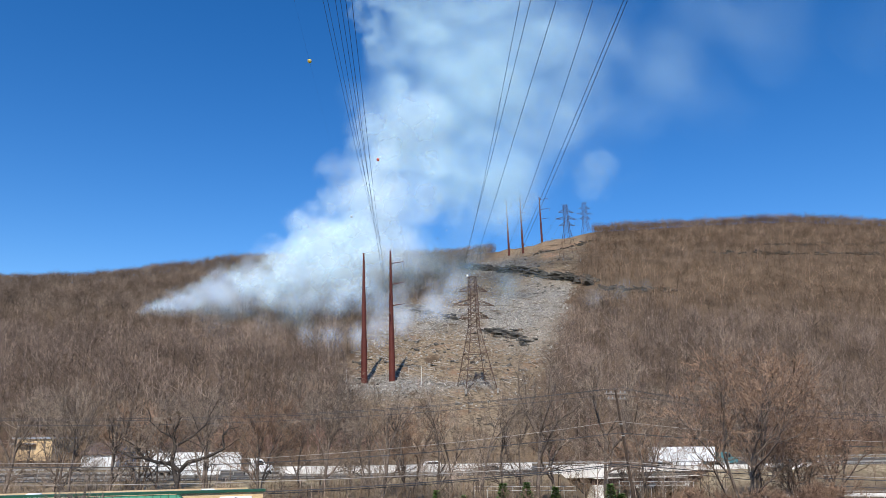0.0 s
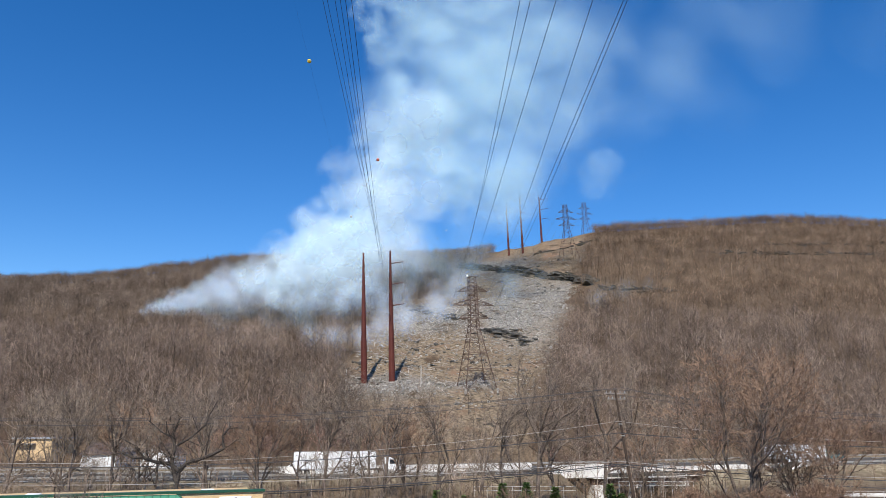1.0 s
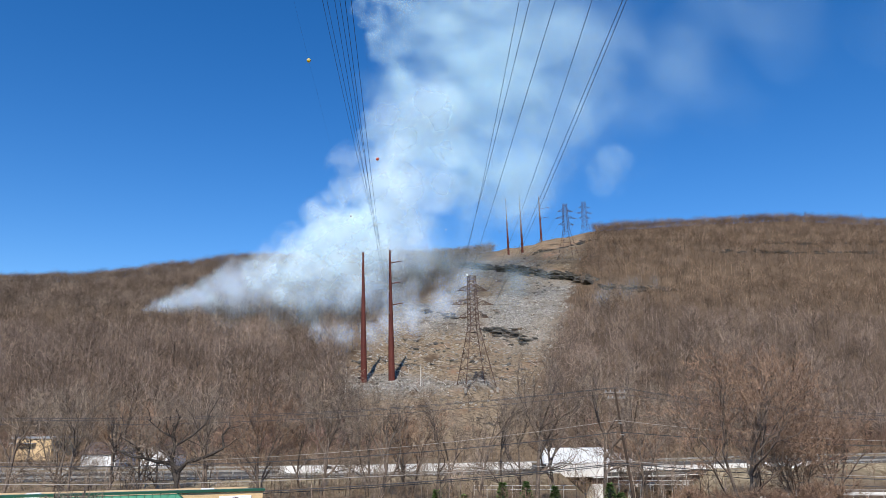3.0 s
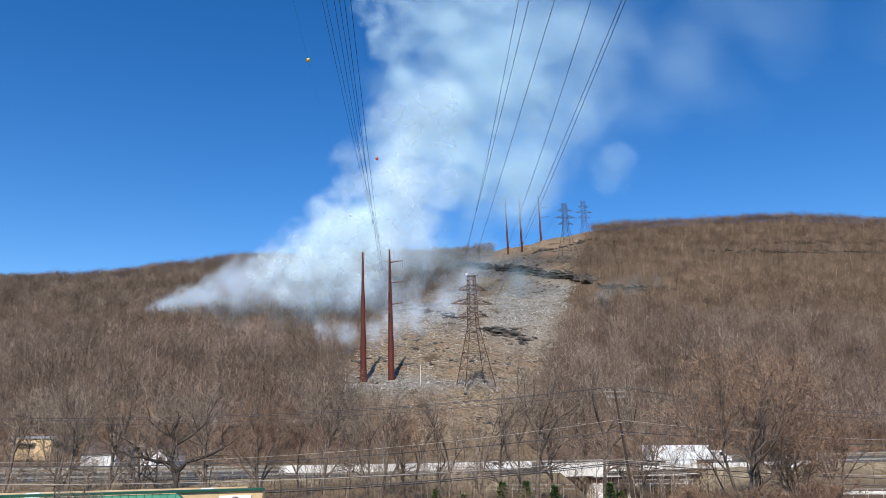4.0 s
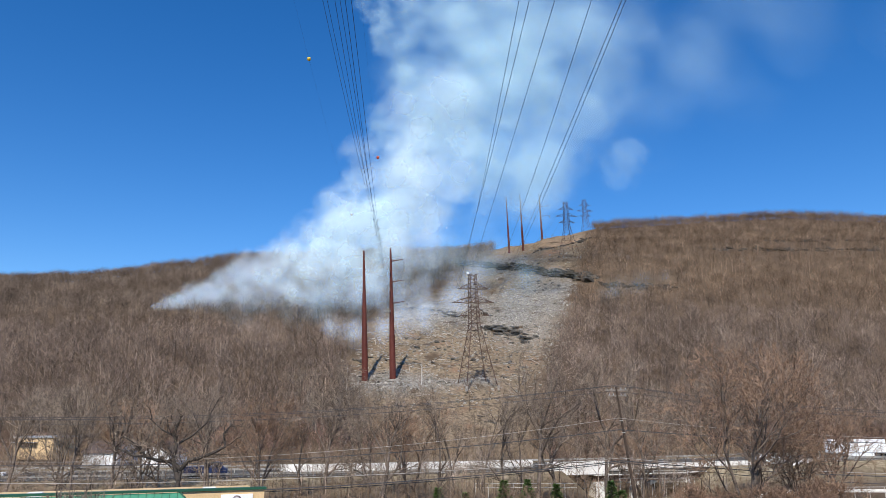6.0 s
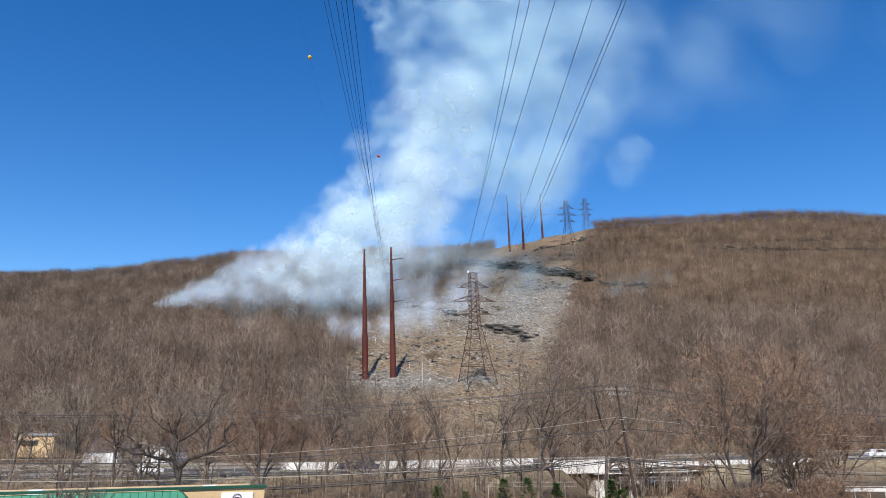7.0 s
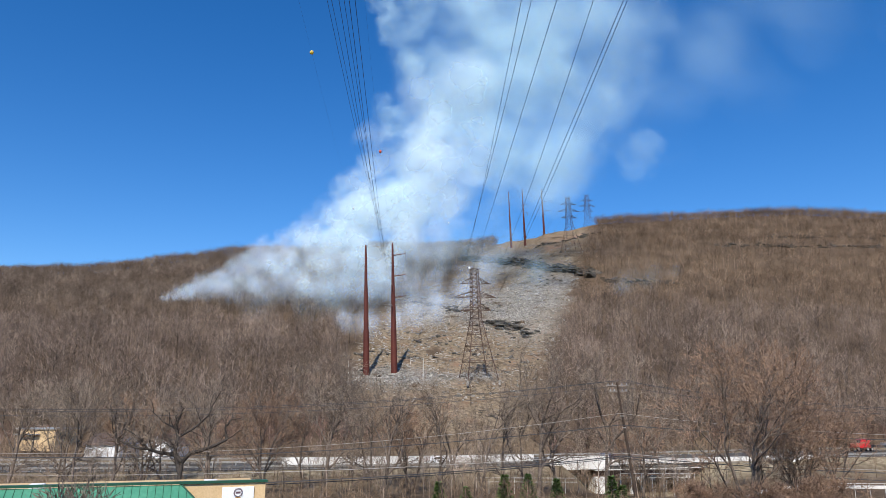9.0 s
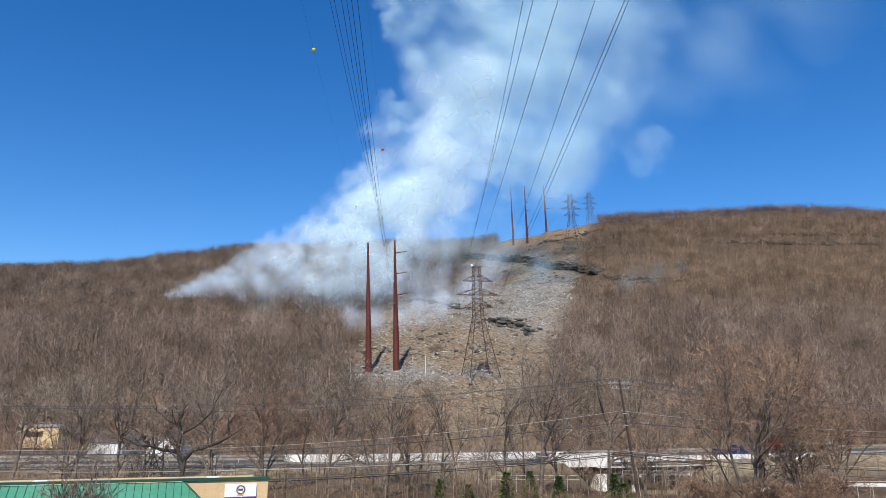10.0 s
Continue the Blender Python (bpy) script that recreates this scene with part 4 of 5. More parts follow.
# ---- bare trees by the road ----
def grow(bark, fine, r, p, d, ln, rad, level, depth, spread, droop, dense):
    """One branch in bent pieces, with its side branches."""
    steps = 4 if level == 0 else 3 if level < depth else 2
    q = Vector(p)
    for i in range(steps):
        bend = Vector(r.normal(0, 1, 3)) * (0.07 if level == 0 else 0.19 if level < 3 else 0.26)
        d = (d + bend + Vector((0, 0, droop))).normalized()
        nq = q + d * (ln / steps)
        r0, r1 = rad * (1 - 0.48 * i / steps), rad * (1 - 0.48 * (i + 1) / steps)
        if level >= depth - 1:
            fine.tube(q, nq, max(r0, 0.021), max(r1, 0.015) if i < steps - 1 else 0.0, 3, False)
        else:
            bark.tube(q, nq, r0, r1, 6 if level < 2 else 4, False)
        q = nq
        if level < depth and (level > 0 or i > 0):
            n = int(dense[min(level, len(dense) - 1)] + r.random())
            for j in range(n):
                side = d.orthogonal().normalized()
                side.rotate(Matrix.Rotation(r.random() * 6.283, 3, d))
                nd = (d + side * spread * (0.7 + 0.6 * r.random())).normalized()
                grow(bark, fine, r, q - d * (ln / steps) * 0.7 * r.random(), nd, ln * (0.52 + 0.2 * r.random()), r1 * 0.76, level + 1, depth, spread, droop, dense)
    if level < depth:
        for j in range(2):
            side = d.orthogonal().normalized()
            side.rotate(Matrix.Rotation(r.random() * 6.283, 3, d))
            grow(bark, fine, r, q, (d + side * spread * 0.6).normalized(), ln * 0.6, rad * 0.48, level + 1, depth, spread, droop, dense)


def bare_tree(name, label, x, y, seed, stem, rad, spread, depth, dense, bark_mat, twig_mat, droop=0.03, stems=1, lean=(0, 0), rz=0):
    r = np.random.default_rng(seed)
    t = thing(name, label, "tree", at=(x, y, gz(x, y)), rz=rz)
    bark, fine = Shape(), Shape()
    for k in range(stems):
        a = 6.283 * k / stems + r.random()
        d = Vector((lean[0] + (0.28 * math.cos(a) if stems > 1 else 0), lean[1] + (0.28 * math.sin(a) if stems > 1 else 0), 1)).normalized()
        grow(bark, fine, r, Vector((0, 0, -0.3)), d, stem, rad, 0, depth, spread, droop, dense)
    part("trunk", bark, bark_mat, t, smooth=True)
    part("crown", fine, twig_mat, t)
    return t


T_A = bare_tree("bare_tree", "tall bare tree with pale forked limbs", 12.3, 100, 11, 9.6, 0.32, 0.75, 4, (1.1, 1.3, 1.2, 0.9), M_BARK_NEAR, M_TWIG_GREY)
T_B = bare_tree("bare_tree", "bare roadside tree with fine grey twigs", -16.4, 102, 12, 7.4, 0.30, 0.85, 4, (1.1, 1.2, 1.0, 0.7), M_BARK_NEAR, M_TWIG_GREY)
T_C = bare_tree("bare_tree", "vase-shaped bare tree with reddish twigs", -24.8, 103, 13, 6.8, 0.19, 0.55, 4, (1.0, 1.15, 1.2, 1.1), M_BARK_NEAR, M_TWIG_RED, 0.06, 3)
def crooked_tree(x, y):
    """A dark tree with a short trunk and wide-flung crooked limbs."""
    r = np.random.default_rng(27)
    t = thing("bare_tree", "crooked dark tree with wide bare limbs", "tree", at=(x, y, gz(x, y)))
    bark, fine = Shape(), Shape()
    for rad, line in ((0.30, ((0, 0, -0.3), (0.1, 0, 3.0), (0.0, 0, 5.2), (0.15, 0.1, 7.0))),
                      (0.17, ((0.15, 0.1, 7.0), (-0.9, 0.2, 7.9), (-2.2, 0.4, 8.0), (-3.5, 0.3, 8.5), (-4.8, 0.5, 8.6), (-6.2, 0.2, 9.4))),
                      (0.17, ((0.15, 0.1, 7.0), (1.0, -0.2, 8.1), (2.0, -0.4, 8.3), (3.2, -0.5, 8.8), (4.5, -0.3, 9.6), (4.2, -0.1, 11.0), (4.9, 0.1, 12.2))),
                      (0.19, ((0.0, 0, 5.8), (-0.75, 0.3, 8.2), (-0.6, 0.5, 9.8), (-1.0, 0.6, 11.2), (-0.3, 0.7, 13.2))),
                      (0.10, ((-0.6, 0.5, 9.8), (0.8, 0.9, 10.9), (2.0, 1.2, 12.3), (2.4, 1.4, 13.8))),
                      (0.09, ((-0.9, 0.5, 10.8), (-2.2, 0.8, 11.5), (-3.6, 0.9, 12.8))),
                      (0.10, ((-3.5, 0.3, 8.5), (-4.0, -0.2, 9.7), (-5.2, -0.6, 10.6)))):
        pts = [Vector((q[0], q[1], q[2] * 0.84)) for q in line]
        n = len(pts) - 1
        for i in range(n):
            r0, r1 = 1.25 * rad * (1 - 0.6 * i / n), 1.25 * rad * (1 - 0.6 * (i + 1) / n)
            bark.tube(pts[i], pts[i + 1], r0, r1, 7, False)
            if rad < 0.25:
                for j in range(2):
                    d = (pts[i + 1] - pts[i]).normalized()
                    side = d.orthogonal().normalized()
                    side.rotate(Matrix.Rotation(r.random() * 6.283, 3, d))
                    grow(bark, fine, r, pts[i].lerp(pts[i + 1], r.random()), (d * 0.4 + side + Vector((0, 0, 0.5))).normalized(), r.uniform(1.2, 2.4), 0.05, 2, 4, 0.9, 0.02, (1, 1, 1.0, 0.9))
    part("trunk", bark, M_BARK_DARK, t, smooth=True)
    part("crown", fine, M_TWIG_GREY, t)
    return t


T_D = crooked_tree(-26.0, 74)
T_E = bare_tree("bare_tree", "slender bare tree with upright branches", -10.3, 104, 15, 7.8, 0.20, 0.6, 4, (1.1, 1.2, 1.2, 0.9), M_BARK_NEAR, M_TWIG_GREY, 0.06)
T_F = bare_tree("bare_tree", "dead leafless snag with few branches", 4.9, 100, 16, 8.2, 0.18, 0.5, 3, (0.6, 0.8, 0.8), M_BARK_NEAR, M_TWIG_GREY)
T_G = bare_tree("budding_tree", "large many-stemmed tree with reddish budding twigs", 29.9, 75, 23, 8.4, 0.22, 0.62, 5, (0.9, 0.9, 0.9, 0.9, 0.5), M_BARK_NEAR, M_TWIG_RED, 0.05, 3)
bare_tree("budding_tree", "smaller many-stemmed tree with reddish budding twigs", 37.0, 79, 41, 5.0, 0.11, 0.65, 5, (0.8, 0.8, 0.8, 0.5, 0.3), M_BARK_NEAR, M_TWIG_RED, 0.04, 4)
bare_tree("bare_bush", "many-stemmed leafless bush beside the shop roof", -20.4, 42, 31, 3.3, 0.05, 0.5, 3, (1.2, 1.3, 1.2), M_BARK_DARK, M_TWIG_GREY, 0.05, 6)
T_H = bare_tree("budding_bush", "low rounded bush with reddish budding twigs", 35.8, 72, 18, 2.6, 0.06, 0.6, 4, (1.0, 1.0, 1.1, 0.9), M_BARK_NEAR, M_TWIG_RED, 0.03, 5)
for src, spots in ((T_A, ((22.3, 104, 30), (-38, 196, 80), (-28, 200, 150))), (T_B, ((-58.6, 101, 40), (-31.4, 100, 130), (16, 108, 210), (45, 110, 60), (-44, 100, 310), (-8, 98, 20), (72, 214, 12), (84, 218, 100))),
                   (T_C, ((-5, 112, 70), (-45, 112, 160), (30, 118, 20), (58, 112, 90))), (T_E, ((-49.4, 98, 200), (-46.0, 94, 320))),
                   (T_E, ((-53.6, 104, 60), (-0.7, 104, 140), (-21, 112, 250), (8.5, 106, 300), (26, 100, 45), (-41, 108, 12), (50, 120, 200), (-36, 116, 222), (-70, 108, 31), (34, 121, 77), (62, 210, 141), (-14, 116, 190), (12, 118, 333))),
                   (T_F, ((-64, 100, 90), (1.5, 116, 200))), (T_H, ((33.5, 69, 220), (25.0, 74, 310), (29.5, 70, 80)))):
    for sx, sy, rz in spots:
        copy_thing(src, pose(sx, sy, gz(sx, sy) - 0.4, 0, 0, rz))


def spruce(x, y, h, seed):
    r = np.random.default_rng(seed)
    t = thing("spruce", "small dense green spruce", "tree", "young evergreens", at=(x, y, gz(x, y)))
    part("trunk", Shape().tube((0, 0, -0.3), (0, 0, h * 0.95), 0.10, 0.02, 6), M_BARK_NEAR, t)
    s = Shape()
    for i in range(1100):
        k = r.random() ** 1.25
        z = h * (0.06 + 0.93 * k)
        reach = (1 - k) * h * 0.40 + 0.10
        a = r.random() * 6.283
        q = reach * (0.35 + 0.65 * r.random())
        p = Vector((math.cos(a) * q * 0.75, math.sin(a) * q * 0.75, z))
        d = Vector((math.cos(a), math.sin(a), r.uniform(-0.15, 0.45))).normalized()
        w = Vector((-math.sin(a), math.cos(a), r.uniform(-0.5, 0.5))) * r.uniform(0.05, 0.13)
        ln = r.uniform(0.25, 0.55)
        s.add([tuple(p), tuple(p + d * ln * 0.5 + w), tuple(p + d * ln), tuple(p + d * ln * 0.5 - w)], [(0, 1, 2, 3)])
    part("crown", s, M_SPRUCE, t)


for i, (sx, sy, sh) in enumerate(((-0.7, 94, 2.7), (2.7, 95, 2.1), (7.6, 96, 3.5), (10.7, 97, 3.5), (14.2, 96, 3.0), (20.3, 92, 3.7), (21.8, 93, 2.5))):
    spruce(sx, sy, sh, 60 + i)


# ---- buildings ----
def gable_house(name, label, x, y, w, d, wall_h, roof_h, rz, wall_mat, roof_mat, windows):
    z = gz(x, y)
    t = thing(name, label, "house", at=(x, y, z), rz=rz)
    s = Shape().box(-w / 2, -d / 2, -0.8, w / 2, d / 2, wall_h)
    s.prism([(-w / 2, wall_h), (w / 2, wall_h), (0, wall_h + roof_h)], -d / 2, d / 2)
    part("wall", s, wall_mat, t)
    o = 0.35
    for sx in (-1, 1):
        k = roof_h / (w / 2)
        s = Shape().prism([(0, wall_h + roof_h + 0.02), (sx * (w / 2 + o), wall_h - o * k + 0.02), (sx * (w / 2 + o), wall_h - o * k + 0.20), (0, wall_h + roof_h + 0.20)], -d / 2 - o, d / 2 + o)
        part("roof", s, roof_mat, t)
    for wx, wz, ww, wh in windows:
        win = part("window", Shape().box(wx - ww / 2, -d / 2 - 0.06, wz, wx + ww / 2, -d / 2 + 0.02, wz + wh), M_WHITE, t)
        part("pane", Shape().box(wx - ww / 2 + 0.08, -d / 2 - 0.065, wz + 0.08, wx + ww / 2 - 0.08, -d / 2 - 0.03, wz + wh - 0.08), M_DARK, win, "dark window pane")
    return t


gable_house("house", "small white gabled house behind the highway", -61.6, 166, 6.4, 8, 2.6, 2.2, -8, M_SIDING, M_SHINGLE, [(-1.6, 0.9, 1.0, 1.2), (1.5, 0.9, 1.0, 1.2)])
hs = gable_house("house", "white house with a brown shingle roof", -74.5, 168, 8.0, 8.2, 2.7, 2.2, 82, M_SIDING, M_SHINGLE, [(-2, 0.9, 1.0, 1.2), (2, 0.9, 1.0, 1.2)])
for wx in (-2.6, -0.2, 2.4):
    win = part("window", Shape().box(-4.06, wx - 0.5, 0.9, -3.98, wx + 0.5, 2.1), M_WHITE, hs)
flat = thing("flat_roofed_building", "tan flat-roofed building among bare trees", "building", at=(-94.5, 178, 2.4), rz=-12)
part("wall", Shape().box(-5.2, -4, -1.5, 5.2, 4, 3.4), M_STUCCO, flat)
part("roof", Shape().box(-5.6, -4.4, 3.4, 5.6, 4.4, 3.8), M_GREY, flat)
part("canopy", Shape().box(-5.4, -5.2, 2.2, 1.0, -4.0, 2.4), M_GREY, flat, "grey metal canopy")

shop = thing("shop_building", "tan stucco shop with a green metal roof", "building", at=(-23.6, 56.6, gz(-24, 60)), rz=20)
b0 = gz(-24, 60)
part("wall", Shape().box(-17, 0.3, -0.5, 9.9, 12, 2.7 - b0), M_STUCCO, shop)
part("gable_wall", Shape().box(3.6, -0.1, -0.5, 10.0, 0.3, 3.25 - b0), M_STUCCO, shop)
part("coping", Shape().box(-17, -0.25, 3.25 - b0, 10.15, 0.5, 3.42 - b0), M_GREEN_TRIM, shop, "dark green metal coping")
zt, zb = 3.2 - b0, 0.4 - b0
slope = Shape().add([(-17, -0.12, zt), (3.7, -0.12, zt), (6.7, -3.6, zb), (-17, -3.6, zb), (-17, -0.12, zt - 0.15), (3.7, -0.12, zt - 0.15), (6.7, -3.6, zb - 0.15), (-17, -3.6, zb - 0.15)],
                    [(0, 3, 2, 1), (4, 5, 6, 7), (0, 1, 5, 4), (1, 2, 6, 5), (2, 3, 7, 6), (3, 0, 4, 7)])
part("roof", slope, M_GREEN_ROOF, shop, "green standing-seam metal roof")
for i in range(43):
    sx = -16.8 + 0.55 * i
    k = max(0.0, (sx - 3.7) / 3.0)
    if k < 0.97:
        y0, z0 = -0.12 - 3.48 * k, zt + (zb - zt) * k
        part("seam", Shape().tube((sx, y0, z0 + 0.03), (sx, -3.6, zb + 0.03), 0.022, 0.022, 4), M_GREEN_TRIM, shop)
part("hip_cap", Shape().tube((3.7, -0.12, zt + 0.02), (6.7, -3.6, zb + 0.02), 0.07, 0.07, 6), M_GREEN_TRIM, shop, "dark green hip capping")
part("fascia", Shape().box(-17, -3.75, zb - 0.3, 6.8, -3.6, zb), M_GREEN_TRIM, shop, "dark green fascia")
part("porch_wall", Shape().box(-17, -3.0, -0.5, 6.2, -2.8, zb - 0.15), M_STUCCO, shop)
for vx in (-12.8, -6.6, 6.0):
    part("roof_vent", Shape().box(vx - 0.5, 3, 2.7 - b0, vx + 0.5, 4.0, 3.26 - b0), M_WHITE, shop, "low white roof vent", bevel=0.03)
sign = thing("shop_sign", "white signboard with a round emblem and purple strip", "sign", at=(-16.1, 59.17, 0), rz=20)
part("board", Shape().box(-1.2, -0.08, 0.75, 1.2, 0.03, 2.95), M_WHITE, sign, bevel=0.02)
part("strip", Shape().box(-1.2, -0.09, 1.45, 1.2, -0.081, 2.0), M_PURPLE, sign, "purple strip")
for i, (a, b) in enumerate(((-1.0, -0.55), (-0.5, 0.1), (0.16, 0.55), (0.62, 0.95))):
    part("lettering_bar", Shape().box(a, -0.1, 1.62, b, -0.0905, 1.82), M_WHITE, sign)
ringm = Shape()
for i in range(24):
    a, b = 6.283 * i / 24, 6.283 * (i + 0.7) / 24
    ringm.tube((0.3 * math.cos(a), -0.09, 2.53 + 0.3 * math.sin(a)), (0.3 * math.cos(b), -0.09, 2.53 + 0.3 * math.sin(b)), 0.06, 0.06, 4)
part("emblem_ring", ringm, M_PRINT, sign, "dark round emblem ring")
part("emblem", Shape().box(-0.18, -0.095, 2.45, 0.18, -0.081, 2.6), M_PRINT, sign)
part("emblem_swoosh", Shape().prism([(-0.25, 2.1), (0.2, 2.07), (0.25, 2.16), (-0.15, 2.2)], -0.095, -0.081), M_ORANGE, sign, "ochre swoosh")

# pale posts on the slope
for px, py, ph in ((-29.8, 226, 9.0), (-7.0, 236, 6.5)):
    t = thing("marker_post", "slim pale weathered post on the slope", "post", at=(px, py, gz(px, py)))
    part("shaft", Shape().tube((0, 0, -0.5), (0, 0, ph), 0.13, 0.11, 8), M_POST_WHITE, t)
    part("cap", Shape().tube((0, 0, ph), (0, 0, ph + 0.12), 0.15, 0.10, 8), M_STEEL, t)


def yard_rail(x0, x1, y, z, posts):
    t = thing("pipe_railing", "white pipe railing by the sunken street", "railing", at=((x0 + x1) / 2, y, 0))
    w = (x1 - x0) / 2
    for k in (0.55, 1.1):
        part("rail", Shape().tube((-w, 0, z + k), (w, 0, z + k), 0.035, 0.035, 6), M_POST_WHITE, t)
    for i in range(posts):
        xx = -w + 2 * w * i / (posts - 1)
        part("post", Shape().tube((xx, 0, min(z - 0.2, gz(xx + (x0 + x1) / 2, y) - 0.2)), (xx, 0, z + 1.12), 0.035, 0.035, 6), M_POST_WHITE, t)


yard_rail(4.5, 19, 108, -1.0, 9)
yard_rail(26, 37, 112, -0.6, 8)
yard_rail(27, 40, 124, -0.2, 8)
yard_rail(52, 74, 100, -1.0, 12)


kerb = thing("kerb_wall", "low pale concrete kerb beside a verge", "kerb", kind="structure")
for i in range(9):
    a, b = 46 + 4.0 * i, 49.96 + 4.0 * i
    part("block", Shape().prism([(a, gz(a, 116) - 0.4), (b, gz(b, 116) - 0.4), (b, gz(b, 116) + 0.45), (a, gz(a, 116) + 0.45)], 115.8, 116.2), M_CONCRETE, kerb, bevel=0.03)


# ---- vehicles ----
def wheel(parent, x, y, r, w):
    wh = part("wheel", Shape().tube((x, y - w / 2, r), (x, y + w / 2, r), r, r, 14), M_RUBBER, parent, "black rubber tyre")
    part("rim", Shape().tube((x, y - w / 2 - 0.02, r), (x, y + w / 2 + 0.02, r), r * 0.55, r * 0.55, 10), M_STEEL, wh, "bright steel rim")


def semi_truck(label, cab_mat, box_mat, flatbed=False):
    """Heads along +x; its middle lies at the trailer's middle."""
    t = thing("semi_truck", label, "truck")
    if flatbed:
        part("trailer_bed", Shape().box(-7.3, -1.28, 1.1, 7.3, 1.28, 1.45), M_CHARCOAL, t, bevel=0.03)
        part("cargo", Shape().box(-7, -1.1, 1.45, 4, 1.1, 2.0), M_GREY, t, "low grey load", bevel=0.05)
    else:
        part("trailer_box", Shape().box(-7.3, -1.3, 1.15, 7.3, 1.3, 4.05), box_mat, t, "white box trailer", bevel=0.05)
        part("side_rail", Shape().box(-7.25, -1.32, 1.05, 7.25, -1.29, 1.22), M_GREY, t, "grey side rail")
        part("side_skirt", Shape().box(-3.5, -1.27, 0.4, 4.0, -1.22, 1.05), M_WHITE, t)
    part("chassis", Shape().box(-7.2, -0.5, 0.85, 11.8, 0.5, 1.12), M_CHARCOAL, t)
    cab = part("cab", Shape().prism([(8.7, 0.75), (12.8, 0.75), (12.95, 1.3), (12.8, 1.75), (11.5, 1.95), (11.0, 2.75), (10.3, 2.95), (8.75, 2.95)], -1.2, 1.2), cab_mat, t, bevel=0.08)
    part("side_window", Shape().prism([(9.8, 1.9), (11.3, 1.9), (10.9, 2.65), (9.8, 2.7)], -1.215, -1.19), M_DARK, cab, "dark side window")
    part("windscreen", Shape().prism([(11.52, 1.99), (11.56, 1.99), (11.07, 2.75), (11.03, 2.75)], -1.05, 1.05), M_DARK, cab, "dark windscreen")
    part("fuel_tank", Shape().tube((8.8, -1.05, 0.75), (10.6, -1.05, 0.75), 0.33, 0.33, 12), M_STEEL, t, "polished fuel tank")
    part("stack", Shape().tube((8.5, -0.95, 1.2), (8.5, -0.95, 3.3), 0.08, 0.08, 8), M_STEEL, t, "steel exhaust stack")
    for x in (-6.2, -4.9, 8.4, 9.6, 12.1):
        for y in (-1.05, 1.05):
            wheel(t, x, y, 0.5, 0.45)
    return t


def light_vehicle(name, label, category, paint, outline, glass, length, half=0.9, bed=None):
    t = thing(name, label, category)
    part("body", Shape().prism(outline, -half, half), paint, t, bevel=0.07)
    for y in (-half - 0.008, half - 0.012):
        part("side_window", Shape().prism(glass, y, y + 0.02), M_DARK, t, "dark side windows")
    for x in (-length * 0.3, length * 0.31):
        for y in (-half + 0.1, half - 0.1):
            wheel(t, x, y, 0.36, 0.24)
    part("bumper", Shape().box(length / 2 - 0.12, -half + 0.05, 0.38, length / 2 + 0.06, half - 0.05, 0.6), M_GREY, t)
    part("bumper", Shape().box(-length / 2 - 0.06, -half + 0.05, 0.38, -length / 2 + 0.12, half - 0.05, 0.6), M_GREY, t)
    for y in (-half + 0.2, half - 0.2):
        part("tail_light", Shape().box(-length / 2 - 0.02, y - 0.12, 0.8, -length / 2 + 0.05, y + 0.12, 1.0), M_RED, t, "red tail light")
    return t


PICKUP = [(-2.8, 0.4), (2.8, 0.4), (2.85, 0.95), (1.5, 1.15), (0.85, 1.8), (-0.75, 1.85), (-0.95, 1.15), (-2.8, 1.12)]
PICKUP_G = [(-0.6, 1.2), (1.25, 1.2), (0.75, 1.7), (-0.6, 1.74)]
SUV = [(-2.3, 0.4), (2.35, 0.4), (2.4, 0.9), (1.3, 1.08), (0.6, 1.68), (-1.9, 1.72), (-2.3, 1.05)]
SUV_G = [(-1.9, 1.12), (1.05, 1.12), (0.5, 1.58), (-1.7, 1.6)]
SEDAN = [(-2.3, 0.35), (2.3, 0.35), (2.35, 0.75), (1.3, 0.92), (0.5, 1.42), (-0.9, 1.44), (-1.7, 0.98), (-2.3, 0.95)]
SEDAN_G = [(-1.3, 0.97), (1.05, 0.97), (0.42, 1.35), (-0.8, 1.36)]
BOX = [(-3.6, 0.5), (3.4, 0.5), (3.45, 1.3), (2.7, 1.5), (2.3, 2.3), (1.2, 2.35), (1.15, 1.7), (-3.6, 1.7)]
BOX_G = [(1.4, 1.45), (2.5, 1.45), (2.15, 2.15), (1.4, 2.18)]

ARC_X = np.arange(-400, 401, 1.0)
ARC_S = np.concatenate([[0], np.cumsum(np.sqrt(1 + np.diff(road_y(ARC_X)) ** 2))])


def drive(ob, t_ref, x_ref, speed, offset):
    """Rows that keep a vehicle on its lane; speed in m/s towards +x, at x_ref at t_ref."""
    s_ref = float(np.interp(x_ref, ARC_X, ARC_S))
    rows = []
    for i in range(21):
        t = i * 0.5
        s = min(max(s_ref + speed * (t - t_ref), 5.0), ARC_S[-1] - 5)
        x = float(np.interp(s, ARC_S, ARC_X))
        p, d = road_frame(x)
        side = Vector((-d.y, d.x, 0)).normalized()
        p = p + side * offset
        head = math.degrees(math.atan2(d.y, d.x)) + (180 if speed < 0 else 0)
        rows.append((t, pose(p.x, p.y, p.z + 0.01, 0, 0, head)))
    walk(ob, rows)


